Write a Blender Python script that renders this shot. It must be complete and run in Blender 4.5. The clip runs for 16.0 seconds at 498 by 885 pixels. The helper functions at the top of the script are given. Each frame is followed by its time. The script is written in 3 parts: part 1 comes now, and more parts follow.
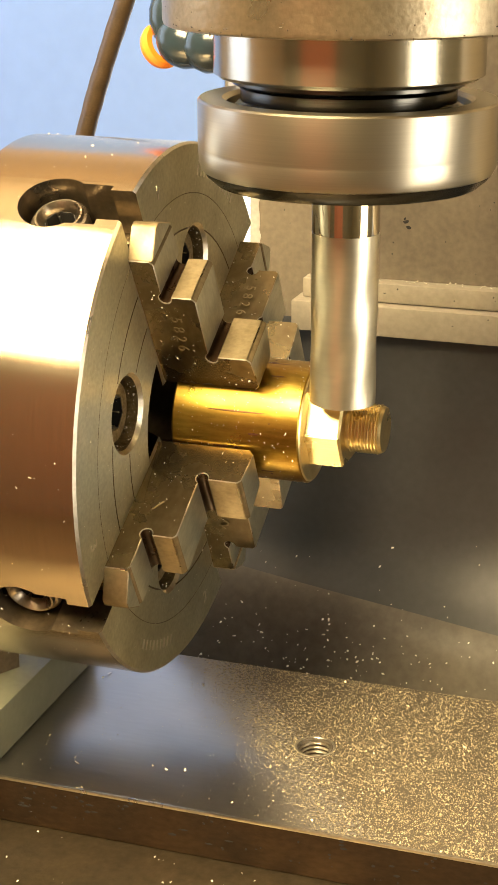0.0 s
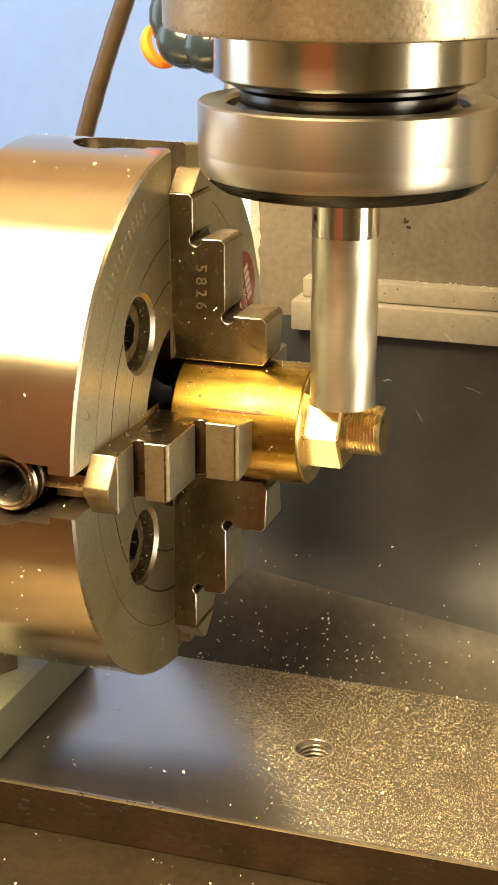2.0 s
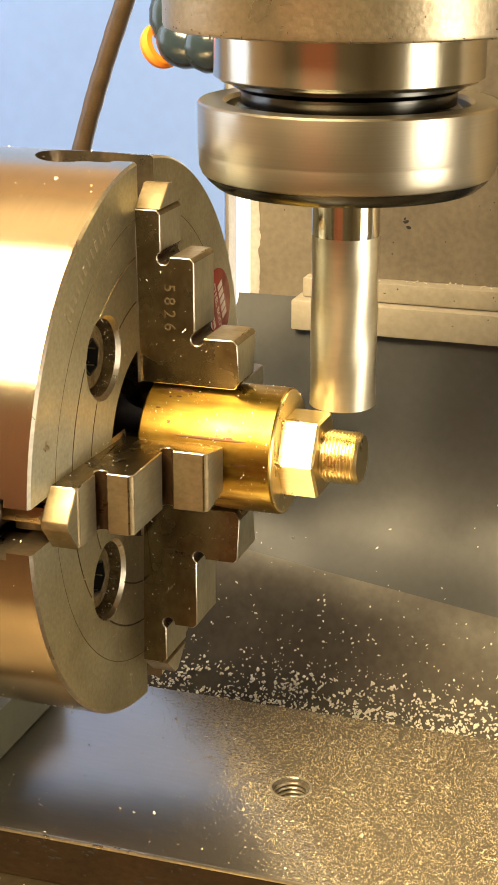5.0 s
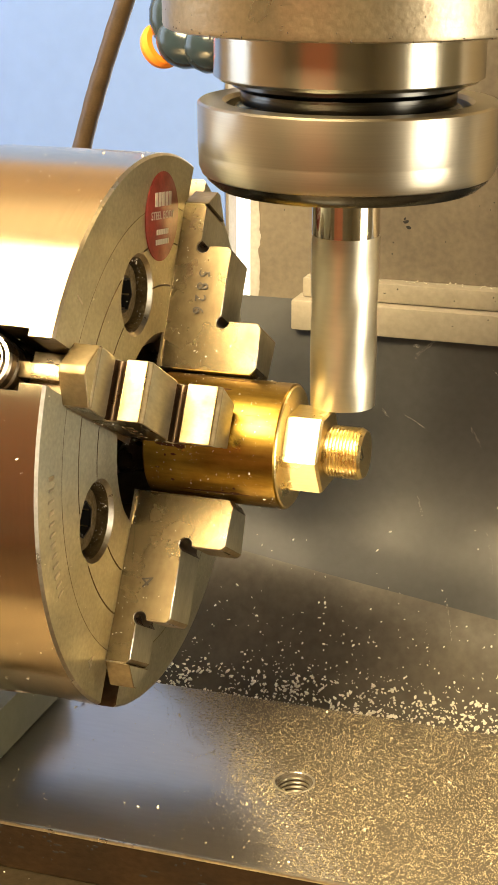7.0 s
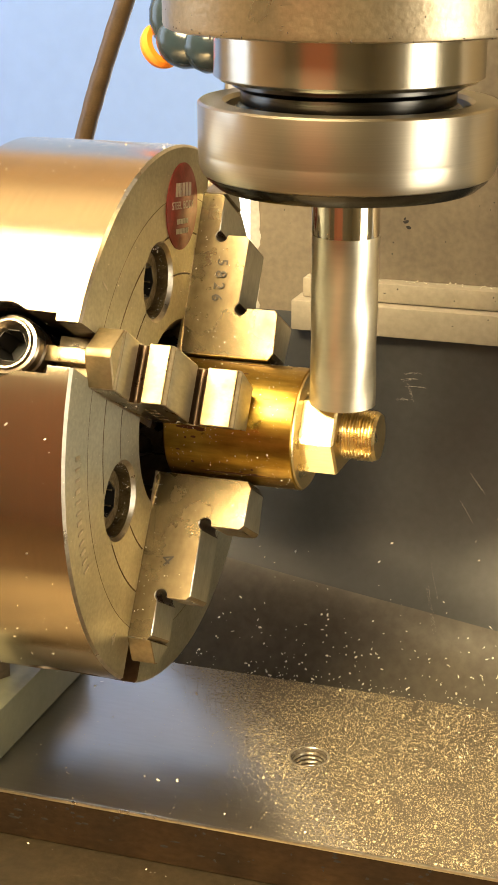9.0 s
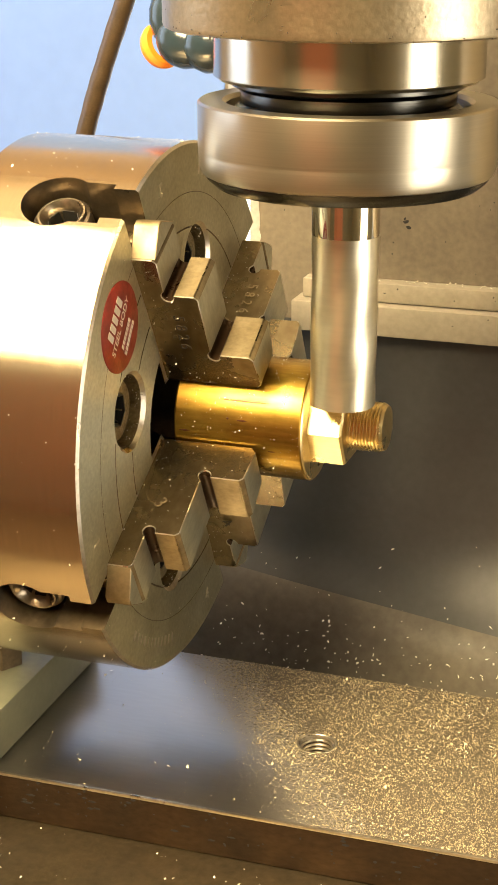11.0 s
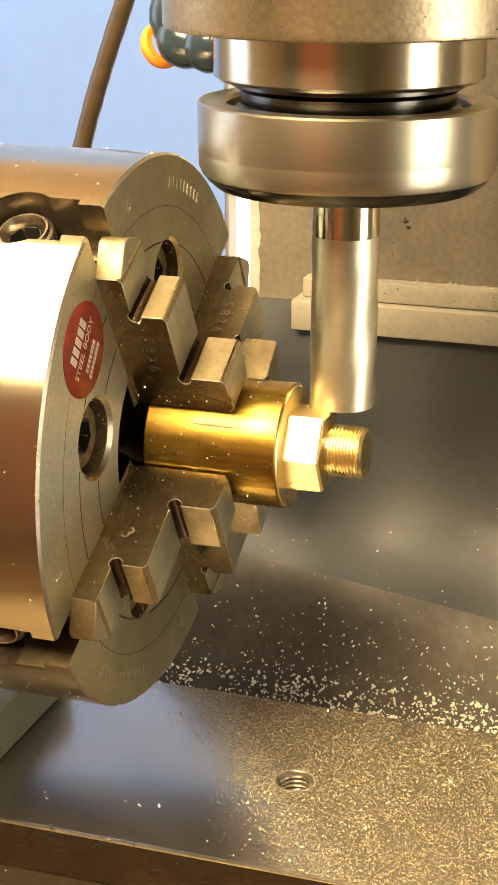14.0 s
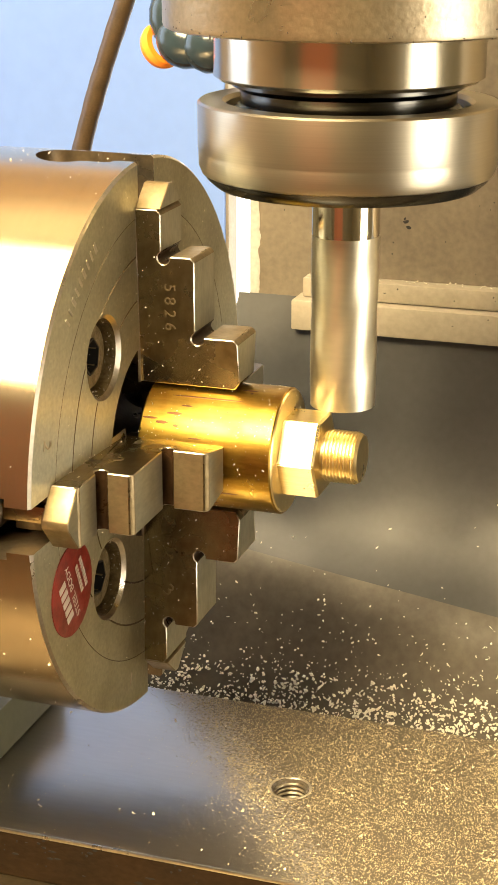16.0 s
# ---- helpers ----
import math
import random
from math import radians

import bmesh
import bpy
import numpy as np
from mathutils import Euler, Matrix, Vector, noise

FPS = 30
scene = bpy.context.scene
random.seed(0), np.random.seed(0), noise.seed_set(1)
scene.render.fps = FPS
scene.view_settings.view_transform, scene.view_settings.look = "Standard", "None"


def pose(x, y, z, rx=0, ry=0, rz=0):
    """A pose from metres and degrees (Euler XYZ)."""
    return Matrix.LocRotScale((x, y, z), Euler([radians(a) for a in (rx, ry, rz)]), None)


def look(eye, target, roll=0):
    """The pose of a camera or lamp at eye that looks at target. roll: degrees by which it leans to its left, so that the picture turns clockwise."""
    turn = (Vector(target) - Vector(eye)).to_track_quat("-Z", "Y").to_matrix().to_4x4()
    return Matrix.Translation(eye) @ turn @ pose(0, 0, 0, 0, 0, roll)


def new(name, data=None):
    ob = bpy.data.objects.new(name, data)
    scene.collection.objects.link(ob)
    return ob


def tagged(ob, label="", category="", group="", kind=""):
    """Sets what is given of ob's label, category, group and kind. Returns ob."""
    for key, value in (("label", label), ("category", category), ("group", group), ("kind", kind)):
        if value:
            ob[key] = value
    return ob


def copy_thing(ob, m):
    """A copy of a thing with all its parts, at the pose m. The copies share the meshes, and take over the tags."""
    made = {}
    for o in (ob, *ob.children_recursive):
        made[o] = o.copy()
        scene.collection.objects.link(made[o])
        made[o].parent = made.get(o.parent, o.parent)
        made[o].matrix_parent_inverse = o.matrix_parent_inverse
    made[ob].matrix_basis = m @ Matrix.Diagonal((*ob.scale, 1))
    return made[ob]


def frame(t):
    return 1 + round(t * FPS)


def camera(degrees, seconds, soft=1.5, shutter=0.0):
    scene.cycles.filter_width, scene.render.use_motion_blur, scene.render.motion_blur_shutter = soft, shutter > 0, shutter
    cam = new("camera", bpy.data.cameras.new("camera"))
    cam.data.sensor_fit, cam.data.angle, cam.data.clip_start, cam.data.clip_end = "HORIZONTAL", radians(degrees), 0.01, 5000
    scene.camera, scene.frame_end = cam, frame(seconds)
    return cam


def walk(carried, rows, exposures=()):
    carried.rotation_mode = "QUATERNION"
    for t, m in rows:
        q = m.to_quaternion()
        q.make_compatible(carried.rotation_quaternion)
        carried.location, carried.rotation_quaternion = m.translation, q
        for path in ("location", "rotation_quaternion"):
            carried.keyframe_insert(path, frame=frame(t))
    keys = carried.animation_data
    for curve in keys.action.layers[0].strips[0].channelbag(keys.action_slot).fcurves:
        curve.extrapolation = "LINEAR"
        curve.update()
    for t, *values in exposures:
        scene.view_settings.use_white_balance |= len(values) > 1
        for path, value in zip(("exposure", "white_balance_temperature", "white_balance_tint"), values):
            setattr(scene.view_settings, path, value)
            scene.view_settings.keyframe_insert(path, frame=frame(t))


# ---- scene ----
# Origin: on the cutter's axis at the height of the fixture plate's top; x along the chuck's axis, y away from the viewer.
cam = camera(17.117, 16.0, soft=1.6, shutter=0.3)
CAM = pose(0.12397, -0.46489, 0.27687, 90 - 18.694, 0, 18.310) @ pose(0, 0, 0, 0, 0, 0.077)
walk(cam, [(0.0, CAM), (16.0, CAM)], exposures=[(0.0, 0.0, 6500, 10), (3.0, 0.0, 6500, 10), (4.0, -0.06, 6500, 10), (8.0, -0.06, 6500, 10), (9.2, -0.02, 6500, 10), (11.4, 0.12, 6500, 10), (12.2, 0.07, 6500, 10), (13.0, 0.0, 6500, 10), (15.0, 0.07, 6500, 10), (15.5, 0.14, 6500, 10), (16.0, 0.14, 6500, 10)])

# ---- world, lights ----
world = bpy.data.worlds.new("world")
scene.world = world
world.use_nodes = True
wn = world.node_tree.nodes
sky = wn.new("ShaderNodeTexSky")
sky.sky_type, sky.sun_disc, sky.sun_elevation, sky.sun_rotation = "NISHITA", False, radians(35), radians(200)
world.node_tree.links.new(sky.outputs[0], wn["Background"].inputs[0])
wn["Background"].inputs[1].default_value = 0.1


def area_lamp(name, at, target, sx, sy, power, colour):
    data = bpy.data.lights.new(name, "AREA")
    data.shape, data.size, data.size_y, data.energy, data.color = "RECTANGLE", sx, sy, power, colour
    ob = new(name, data)
    ob.matrix_world = look(at, target)
    return ob


area_lamp("work_lamp", (-0.20, -0.67, 0.80), (-0.04, 0, 0.08), 0.46, 0.38, 38, (1.0, 0.77, 0.42))
area_lamp("ceiling_lamp", (-0.35, -0.48, 1.76), (-0.15, -0.20, 0.1), 1.2, 0.95, 76, (1.0, 0.80, 0.47))
# Unseen fill added to brighten the ceiling that the chuck's top reflects.
area_lamp("ceiling_fill_light", (-0.90, 0.40, 1.45), (-0.92, 0.45, 1.8), 0.8, 0.8, 10, (1.0, 0.80, 0.48))
area_lamp("window_light", (1.36, -0.25, 0.0), (0, -0.05, 0.15), 0.60, 1.5, 27, (1.0, 0.88, 0.70))
area_lamp("wall_light", (-1.15, 0.15, 0.50), (-0.50, 1.0, 0.15), 0.9, 0.9, 10, (0.60, 0.77, 1.0))

# ---- materials ----


def mat(name, col, rough=0.5, metal=0.0, grain=(60, 60, 60), vary=0.25, bump=0.05, coarse=12.0, rvary=0.15, tint=None, spec=0.5, lay="", brushed=0.8):
    """A surface with fine grain and broad stains; lay is the axis that its tool marks run round."""
    m = bpy.data.materials.new(name)
    m.use_nodes = True
    n, l = m.node_tree.nodes, m.node_tree.links
    b = n["Principled BSDF"]
    co = n.new("ShaderNodeTexCoord")
    mp = n.new("ShaderNodeMapping")
    mp.inputs["Scale"].default_value = grain
    l.new(co.outputs["Object"], mp.inputs[0])
    fine = n.new("ShaderNodeTexNoise")
    fine.inputs["Scale"].default_value = 10.0
    fine.inputs["Detail"].default_value = 5
    l.new(mp.outputs[0], fine.inputs["Vector"])
    broad = n.new("ShaderNodeTexNoise")
    broad.inputs["Scale"].default_value = coarse
    broad.inputs["Detail"].default_value = 6
    broad.inputs["Roughness"].default_value = 0.55
    l.new(co.outputs["Object"], broad.inputs["Vector"])
    ramp = n.new("ShaderNodeMapRange")
    ramp.inputs[1].default_value, ramp.inputs[2].default_value = 0.3, 0.75
    l.new(broad.outputs["Fac"], ramp.inputs[0])
    mix = n.new("ShaderNodeMix")
    mix.data_type = "RGBA"
    second = tint or tuple(c * (1 - vary) for c in col)
    mix.inputs["A"].default_value, mix.inputs["B"].default_value = (*col, 1), (*second, 1)
    l.new(ramp.outputs[0], mix.inputs["Factor"])
    mul = n.new("ShaderNodeMix")
    mul.data_type, mul.blend_type = "RGBA", "MULTIPLY"
    mul.inputs["Factor"].default_value = vary
    l.new(mix.outputs["Result"], mul.inputs["A"])
    fr = n.new("ShaderNodeMapRange")
    fr.inputs[1].default_value, fr.inputs[2].default_value, fr.inputs[3].default_value, fr.inputs[4].default_value = 0.3, 0.7, 0.4, 1.1
    l.new(fine.outputs["Fac"], fr.inputs[0])
    l.new(fr.outputs[0], mul.inputs["B"])
    l.new(mul.outputs["Result"], b.inputs["Base Color"])
    rr = n.new("ShaderNodeMapRange")
    rr.inputs[1].default_value, rr.inputs[2].default_value = 0.3, 0.7
    rr.inputs[3].default_value, rr.inputs[4].default_value = max(0.03, rough - rvary / 2), min(1, rough + rvary / 2)
    l.new(broad.outputs["Fac"], rr.inputs[0])
    l.new(rr.outputs[0], b.inputs["Roughness"])
    b.inputs["Metallic"].default_value = metal
    b.inputs["Specular IOR Level"].default_value = spec
    if lay:
        tg = n.new("ShaderNodeTangent")
        tg.direction_type, tg.axis = "RADIAL", lay
        l.new(tg.outputs[0], b.inputs["Tangent"])
        b.inputs["Anisotropic"].default_value, b.inputs["Anisotropic Rotation"].default_value = brushed, 0.25
    bp = n.new("ShaderNodeBump")
    bp.inputs["Strength"].default_value, bp.inputs["Distance"].default_value = bump, 0.0006
    l.new(fine.outputs["Fac"], bp.inputs["Height"])
    l.new(bp.outputs[0], b.inputs["Normal"])
    return m


STEEL_OD = mat("turned_steel", (0.66, 0.56, 0.41), 0.21, 1.0, (160, 6, 6), 0.14, 0.03, 22, 0.06, lay="X", brushed=0.85)
STEEL_FACE = mat("ground_steel_face", (0.66, 0.66, 0.52), 0.41, 0.95, (8, 70, 70), 0.3, 0.04, 38, 0.14, (0.45, 0.43, 0.31), lay="X", brushed=0.7)
STEEL_EDGE = mat("worn_bright_steel", (0.66, 0.61, 0.51), 0.32, 1.0, (80, 80, 80), 0.3, 0.08, 90)
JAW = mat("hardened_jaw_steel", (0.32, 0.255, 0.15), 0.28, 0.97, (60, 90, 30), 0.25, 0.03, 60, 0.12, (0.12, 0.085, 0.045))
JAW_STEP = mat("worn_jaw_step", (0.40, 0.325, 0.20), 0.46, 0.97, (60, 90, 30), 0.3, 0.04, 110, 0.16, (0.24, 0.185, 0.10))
JAW_FRONT = mat("ground_lit_front", (0.64, 0.63, 0.50), 0.40, 0.95, (60, 90, 30), 0.25, 0.03, 60, 0.14, (0.44, 0.42, 0.31))
RELIEF_SHADE = mat("shaded_relief_oil", (0.075, 0.040, 0.018), 0.32, 0.5, (60, 60, 60), 0.4, 0.1, 70, 0.2, (0.03, 0.018, 0.010))
BORE = mat("chip_caked_bore", (0.40, 0.33, 0.19), 0.42, 0.85, (120, 120, 120), 0.5, 0.4, 260, 0.2, (0.18, 0.135, 0.07))
DARK_STEEL = mat("oily_shaded_steel", (0.10, 0.085, 0.065), 0.35, 0.8, (50, 50, 50), 0.4, 0.15, 60, 0.2, (0.22, 0.16, 0.09))
SCREW = mat("screw_steel", (0.42, 0.36, 0.28), 0.3, 1.0, (80, 80, 80), 0.3, 0.1, 80, 0.2)
BLACK = mat("black_shade_and_stain", (0.012, 0.011, 0.010), 0.6, 0.0, (50, 50, 50), 0.3, 0.05)
BRASS = mat("brass_bar", (0.47, 0.325, 0.062), 0.36, 1.0, (10, 60, 60), 0.5, 0.06, 75, 0.2, (0.25, 0.13, 0.022), lay="X", brushed=0.4)
BRASS_CUT = mat("fresh_cut_brass", (0.92, 0.76, 0.40), 0.30, 1.0, (20, 300, 20), 0.2, 0.08, 80, 0.1)
CHIP = mat("brass_swarf", (0.97, 0.93, 0.79), 0.42, 0.05, (200, 200, 200), 0.12, 0.1, 200)
DUST = mat("brass_dust", (0.70, 0.61, 0.41), 0.40, 0.72, (200, 200, 200), 0.3, 0.1, 200)
SPINDLE = mat("ground_spindle_steel", (0.58, 0.535, 0.42), 0.24, 1.0, (5, 5, 260), 0.14, 0.03, 18, 0.06, lay="Z", brushed=0.6)
NUT = mat("satin_nut_steel", (0.58, 0.535, 0.425), 0.32, 1.0, (5, 5, 260), 0.16, 0.03, 18, 0.06, lay="Z", brushed=0.3)
FLUTE = mat("blurred_flute_steel", (0.84, 0.79, 0.62), 0.38, 1.0, (30, 30, 60), 0.15, 0.04, 60, 0.08)
SPINDLE_DARK = mat("shaded_groove_steel", (0.10, 0.10, 0.095), 0.22, 1.0, (5, 5, 200), 0.3, 0.05, 30)
CUTTER = mat("high_speed_steel", (0.74, 0.69, 0.57), 0.11, 1.0, (30, 30, 60), 0.15, 0.02, 60, 0.05)
HOUSING = mat("housing_worn_metal", (0.60, 0.52, 0.37), 0.33, 0.95, (60, 60, 60), 0.3, 0.2, 40, 0.2, (0.46, 0.38, 0.25))
PLATE = mat("ground_plate_steel", (0.41, 0.395, 0.39), 0.30, 1.0, (12, 60, 12), 0.08, 0.012, 9, 0.04)


def dusted(m, col, a, b, c, width):
    """Lays brass dust over a material where a + b * x + c * y is above nought."""
    n, l = m.node_tree.nodes, m.node_tree.links
    bs = n["Principled BSDF"]
    co = n.new("ShaderNodeTexCoord")
    sep = n.new("ShaderNodeSeparateXYZ")
    l.new(co.outputs["Object"], sep.inputs[0])
    def math_node(op, u, v):
        k = n.new("ShaderNodeMath")
        k.operation = op
        for i, w in enumerate((u, v)):
            if isinstance(w, (int, float)):
                k.inputs[i].default_value = w
            else:
                l.new(w, k.inputs[i])
        return k.outputs[0]
    nz = n.new("ShaderNodeTexNoise")
    nz.inputs["Scale"].default_value = 900
    nz.inputs["Detail"].default_value = 6
    l.new(co.outputs["Object"], nz.inputs["Vector"])
    v = math_node("ADD", math_node("MULTIPLY", sep.outputs[0], b), math_node("MULTIPLY", sep.outputs[1], c))
    v = math_node("DIVIDE", math_node("ADD", v, a), width)
    v = math_node("ADD", v, math_node("MULTIPLY", math_node("SUBTRACT", nz.outputs["Fac"], 0.55), 3.5))
    k = n.new("ShaderNodeClamp")
    k.inputs["Max"].default_value = 0.85
    l.new(v, k.inputs[0])
    for sock, value in (("Base Color", (*col, 1)), ("Roughness", 0.55), ("Metallic", 0.5)):
        old = bs.inputs[sock].links[0].from_socket if bs.inputs[sock].links else None
        mx = n.new("ShaderNodeMix")
        mx.data_type = "RGBA" if sock == "Base Color" else "FLOAT"
        A, B, F = ("A", "B", "Factor")
        if mx.data_type == "RGBA":
            ia, ib = mx.inputs[6], mx.inputs[7]
            out = mx.outputs[2]
        else:
            ia, ib = mx.inputs[2], mx.inputs[3]
            out = mx.outputs[0]
        l.new(k.outputs[0], mx.inputs[0])
        if old:
            l.new(old, ia)
        else:
            ia.default_value = bs.inputs[sock].default_value
        ib.default_value = value
        l.new(out, bs.inputs[sock])


dusted(PLATE, (0.095, 0.072, 0.038), 0.041, 1.0, 0.70, 0.022)
PLATE_SIDE = mat("rusty_plate_edge", (0.055, 0.033, 0.018), 0.42, 0.7, (30, 60, 60), 0.5, 0.25, 45, 0.25, (0.03, 0.019, 0.011))
TABLE = mat("mill_table_iron", (0.12, 0.092, 0.055), 0.42, 0.8, (40, 40, 40), 0.4, 0.2, 60, 0.25, (0.06, 0.045, 0.028))
COLUMN = mat("column_grey_paint", (0.21, 0.175, 0.125), 0.42, 0.0, (40, 40, 40), 0.35, 0.2, 34, 0.25, (0.13, 0.105, 0.072))
BAR = mat("pale_painted_bar", (0.37, 0.32, 0.235), 0.45, 0.0, (40, 40, 40), 0.25, 0.1, 40)
RUBBER = mat("black_rubber_sheet", (0.021, 0.023, 0.024), 0.405, 0.0, (30, 30, 30), 0.4, 0.08, 26, 0.18, (0.036, 0.037, 0.037), 0.66)
RUBBER_DUSTY = mat("dusty_rubber_sheet", (0.150, 0.127, 0.092), 0.48, 0.0, (30, 30, 30), 0.4, 0.08, 40, 0.16, (0.080, 0.069, 0.052), 0.5)
WALL_OLIVE = mat("olive_brown_wall", (0.20, 0.18, 0.118), 0.8, 0.0, (5, 5, 5), 0.2, 0.03, 3)
WALL_RED = mat("red_brown_panel_paint", (0.52, 0.20, 0.11), 0.8, 0.0, (5, 5, 5), 0.2, 0.03, 3)
WALL_BLUE = mat("blue_wall_paint", (0.23, 0.37, 0.74), 0.7, 0.0, (6, 6, 6), 0.06, 0.03, 4)
WALL_DIM = mat("brown_room_wall", (0.48, 0.36, 0.24), 0.8, 0.0, (5, 5, 5), 0.2, 0.03, 3)
FLOOR = mat("dark_shop_floor", (0.20, 0.125, 0.07), 0.7, 0.0, (5, 5, 5), 0.3, 0.05, 4)
CEIL = mat("ceiling_paint", (0.68, 0.58, 0.43), 0.8, 0.0, (5, 5, 5), 0.1, 0.03, 3)
HOSE = mat("brown_braided_hose", (0.052, 0.034, 0.016), 0.42, 0.0, (120, 120, 120), 0.5, 0.3, 90, 0.2, (0.09, 0.055, 0.025))
TEAL = mat("dark_teal_plastic", (0.020, 0.034, 0.046), 0.22, 0.0, (40, 40, 40), 0.2, 0.02, 30)
ORANGE = mat("orange_plastic", (0.85, 0.24, 0.02), 0.4, 0.0, (40, 40, 40), 0.1, 0.02, 30)
HEAD_PAINT = mat("grey_green_paint", (0.17, 0.175, 0.125), 0.45, 0.0, (40, 40, 40), 0.15, 0.08, 30)
HEAD_DARK = mat("dark_cast_iron", (0.07, 0.055, 0.04), 0.5, 0.3, (40, 40, 40), 0.3, 0.2, 40)
RED = mat("red_enamel_badge", (0.27, 0.022, 0.014), 0.38, 0.0, (100, 100, 100), 0.4, 0.06, 160, 0.2, (0.14, 0.02, 0.012))
WHITE_INK = mat("pale_badge_print", (0.62, 0.55, 0.46), 0.45, 0.0, (100, 100, 100), 0.15, 0.02, 120)
INK = mat("stamped_dark_mark", (0.05, 0.04, 0.03), 0.5, 0.4, (100, 100, 100), 0.2, 0.02, 120)
PALE_MARK = mat("stamped_bright_mark", (0.80, 0.76, 0.66), 0.35, 1.0, (100, 100, 100), 0.2, 0.02, 120)
PANE = bpy.data.materials.new("bright_daylight_pane")
PANE.use_nodes = True
PANE.node_tree.nodes["Principled BSDF"].inputs["Emission Color"].default_value = (1.0, 0.97, 0.92, 1)
PANE.node_tree.nodes["Principled BSDF"].inputs["Emission Strength"].default_value = 2.2

# ---- mesh helpers ----


def finish(name, bm, material, parent=None, label="", smooth=True, m=None):
    me = bpy.data.meshes.new(name)
    if m is not None:
        bm.transform(m)
    bmesh.ops.recalc_face_normals(bm, faces=bm.faces[:])
    bm.to_mesh(me)
    bm.free()
    for mt in material if isinstance(material, (list, tuple)) else [material]:
        me.materials.append(mt)
    if smooth:
        me.polygons.foreach_set("use_smooth", [True] * len(me.polygons))
        me.set_sharp_from_angle(angle=radians(32))
    ob = new(name, me)
    if parent is not None:
        ob.parent = parent
    if label:
        ob["label"] = label
    return ob


def part(name, bm, material, parent, label="", smooth=True, m=None):
    return finish(name, bm, material, parent, label, smooth, m)


def box(x0, x1, y0, y1, z0, z1, bevel=0.0, seg=2):
    bm = bmesh.new()
    bmesh.ops.create_cube(bm, size=1)
    bm.transform(Matrix.Translation(((x0 + x1) / 2, (y0 + y1) / 2, (z0 + z1) / 2)) @ Matrix.Diagonal((x1 - x0, y1 - y0, z1 - z0, 1)))
    if bevel:
        bmesh.ops.bevel(bm, geom=bm.edges[:], offset=bevel, segments=seg, profile=0.6, affect="EDGES")
    return bm


def lathe(profile, n=96, axis="Z", closed=False):
    """Turns (radius, height) points about the axis."""
    bm = bmesh.new()
    rings = []
    for r, h in profile:
        if r < 1e-7:
            rings.append([bm.verts.new((0, 0, h))])
        else:
            rings.append([bm.verts.new((r * math.cos(2 * math.pi * i / n), r * math.sin(2 * math.pi * i / n), h)) for i in range(n)])
    pairs = list(zip(rings, rings[1:])) + ([(rings[-1], rings[0])] if closed else [])
    for a, b in pairs:
        for i in range(n):
            j = (i + 1) % n
            vs = []
            for v in (a[i % len(a)], a[j % len(a)], b[j % len(b)], b[i % len(b)]):
                if v not in vs:
                    vs.append(v)
            if len(vs) > 2:
                bm.faces.new(vs)
    if axis == "X":
        bm.transform(Matrix.Rotation(radians(90), 4, "Y"))
    return bm


def prism(points, y0, y1, bevel=0.0):
    """An outline in (x, z) pushed along y."""
    bm = bmesh.new()
    a = [bm.verts.new((x, y0, z)) for x, z in points]
    b = [bm.verts.new((x, y1, z)) for x, z in points]
    bm.faces.new(a)
    bm.faces.new(b[::-1])
    for i in range(len(a)):
        j = (i + 1) % len(a)
        bm.faces.new((a[i], b[i], b[j], a[j]))
    if bevel:
        bmesh.ops.recalc_face_normals(bm, faces=bm.faces[:])
        sharp = [e for e in bm.edges if e.calc_face_angle(0) > 0.6]
        bmesh.ops.bevel(bm, geom=sharp, offset=bevel, segments=1, affect="EDGES", clamp_overlap=True)
    return bm


def tube(points, radius, n=16, wobble=0.0):
    bm = bmesh.new()
    rings = []
    pts = [Vector(p) for p in points]
    for k, p in enumerate(pts):
        way = (pts[min(k + 1, len(pts) - 1)] - pts[max(k - 1, 0)]).normalized()
        q = way.to_track_quat("Z", "Y")
        r = radius[k] if isinstance(radius, list) else radius * (1 + wobble * math.sin(k * 2.1))
        rings.append([bm.verts.new(p + q @ Vector((r * math.cos(2 * math.pi * i / n), r * math.sin(2 * math.pi * i / n), 0))) for i in range(n)])
    for a, b in zip(rings, rings[1:]):
        for i in range(n):
            bm.faces.new((a[i], a[(i + 1) % n], b[(i + 1) % n], b[i]))
    bm.faces.new(rings[0][::-1])
    bm.faces.new(rings[-1])
    return bm


def cut(ob, cutters):
    """Cuts the shapes out of ob for good, and removes them."""
    for c in cutters:
        md = ob.modifiers.new("cut", "BOOLEAN")
        md.operation, md.solver, md.object = "DIFFERENCE", "EXACT", c
    dg = bpy.context.evaluated_depsgraph_get()
    me = bpy.data.meshes.new_from_object(ob.evaluated_get(dg))
    ob.modifiers.clear()
    ob.data = me
    me.polygons.foreach_set("use_smooth", [True] * len(me.polygons))
    me.set_sharp_from_angle(angle=radians(32))
    for c in cutters:
        bpy.data.objects.remove(c)


def writing(name, body, size, m, material, parent, depth=0.00015, label=""):
    cu = bpy.data.curves.new(name, "FONT")
    cu.body, cu.size, cu.extrude, cu.align_x, cu.align_y = body, size, depth, "CENTER", "CENTER"
    tmp = new(name, cu)
    me = bpy.data.meshes.new_from_object(tmp.evaluated_get(bpy.context.evaluated_depsgraph_get()))
    bpy.data.objects.remove(tmp)
    me.materials.clear()
    me.materials.append(material)
    ob = new(name, me)
    ob.parent, ob.matrix_basis = parent, m
    if label:
        ob["label"] = label
    return ob


def empty(name, **tags):
    return tagged(new(name), **tags)


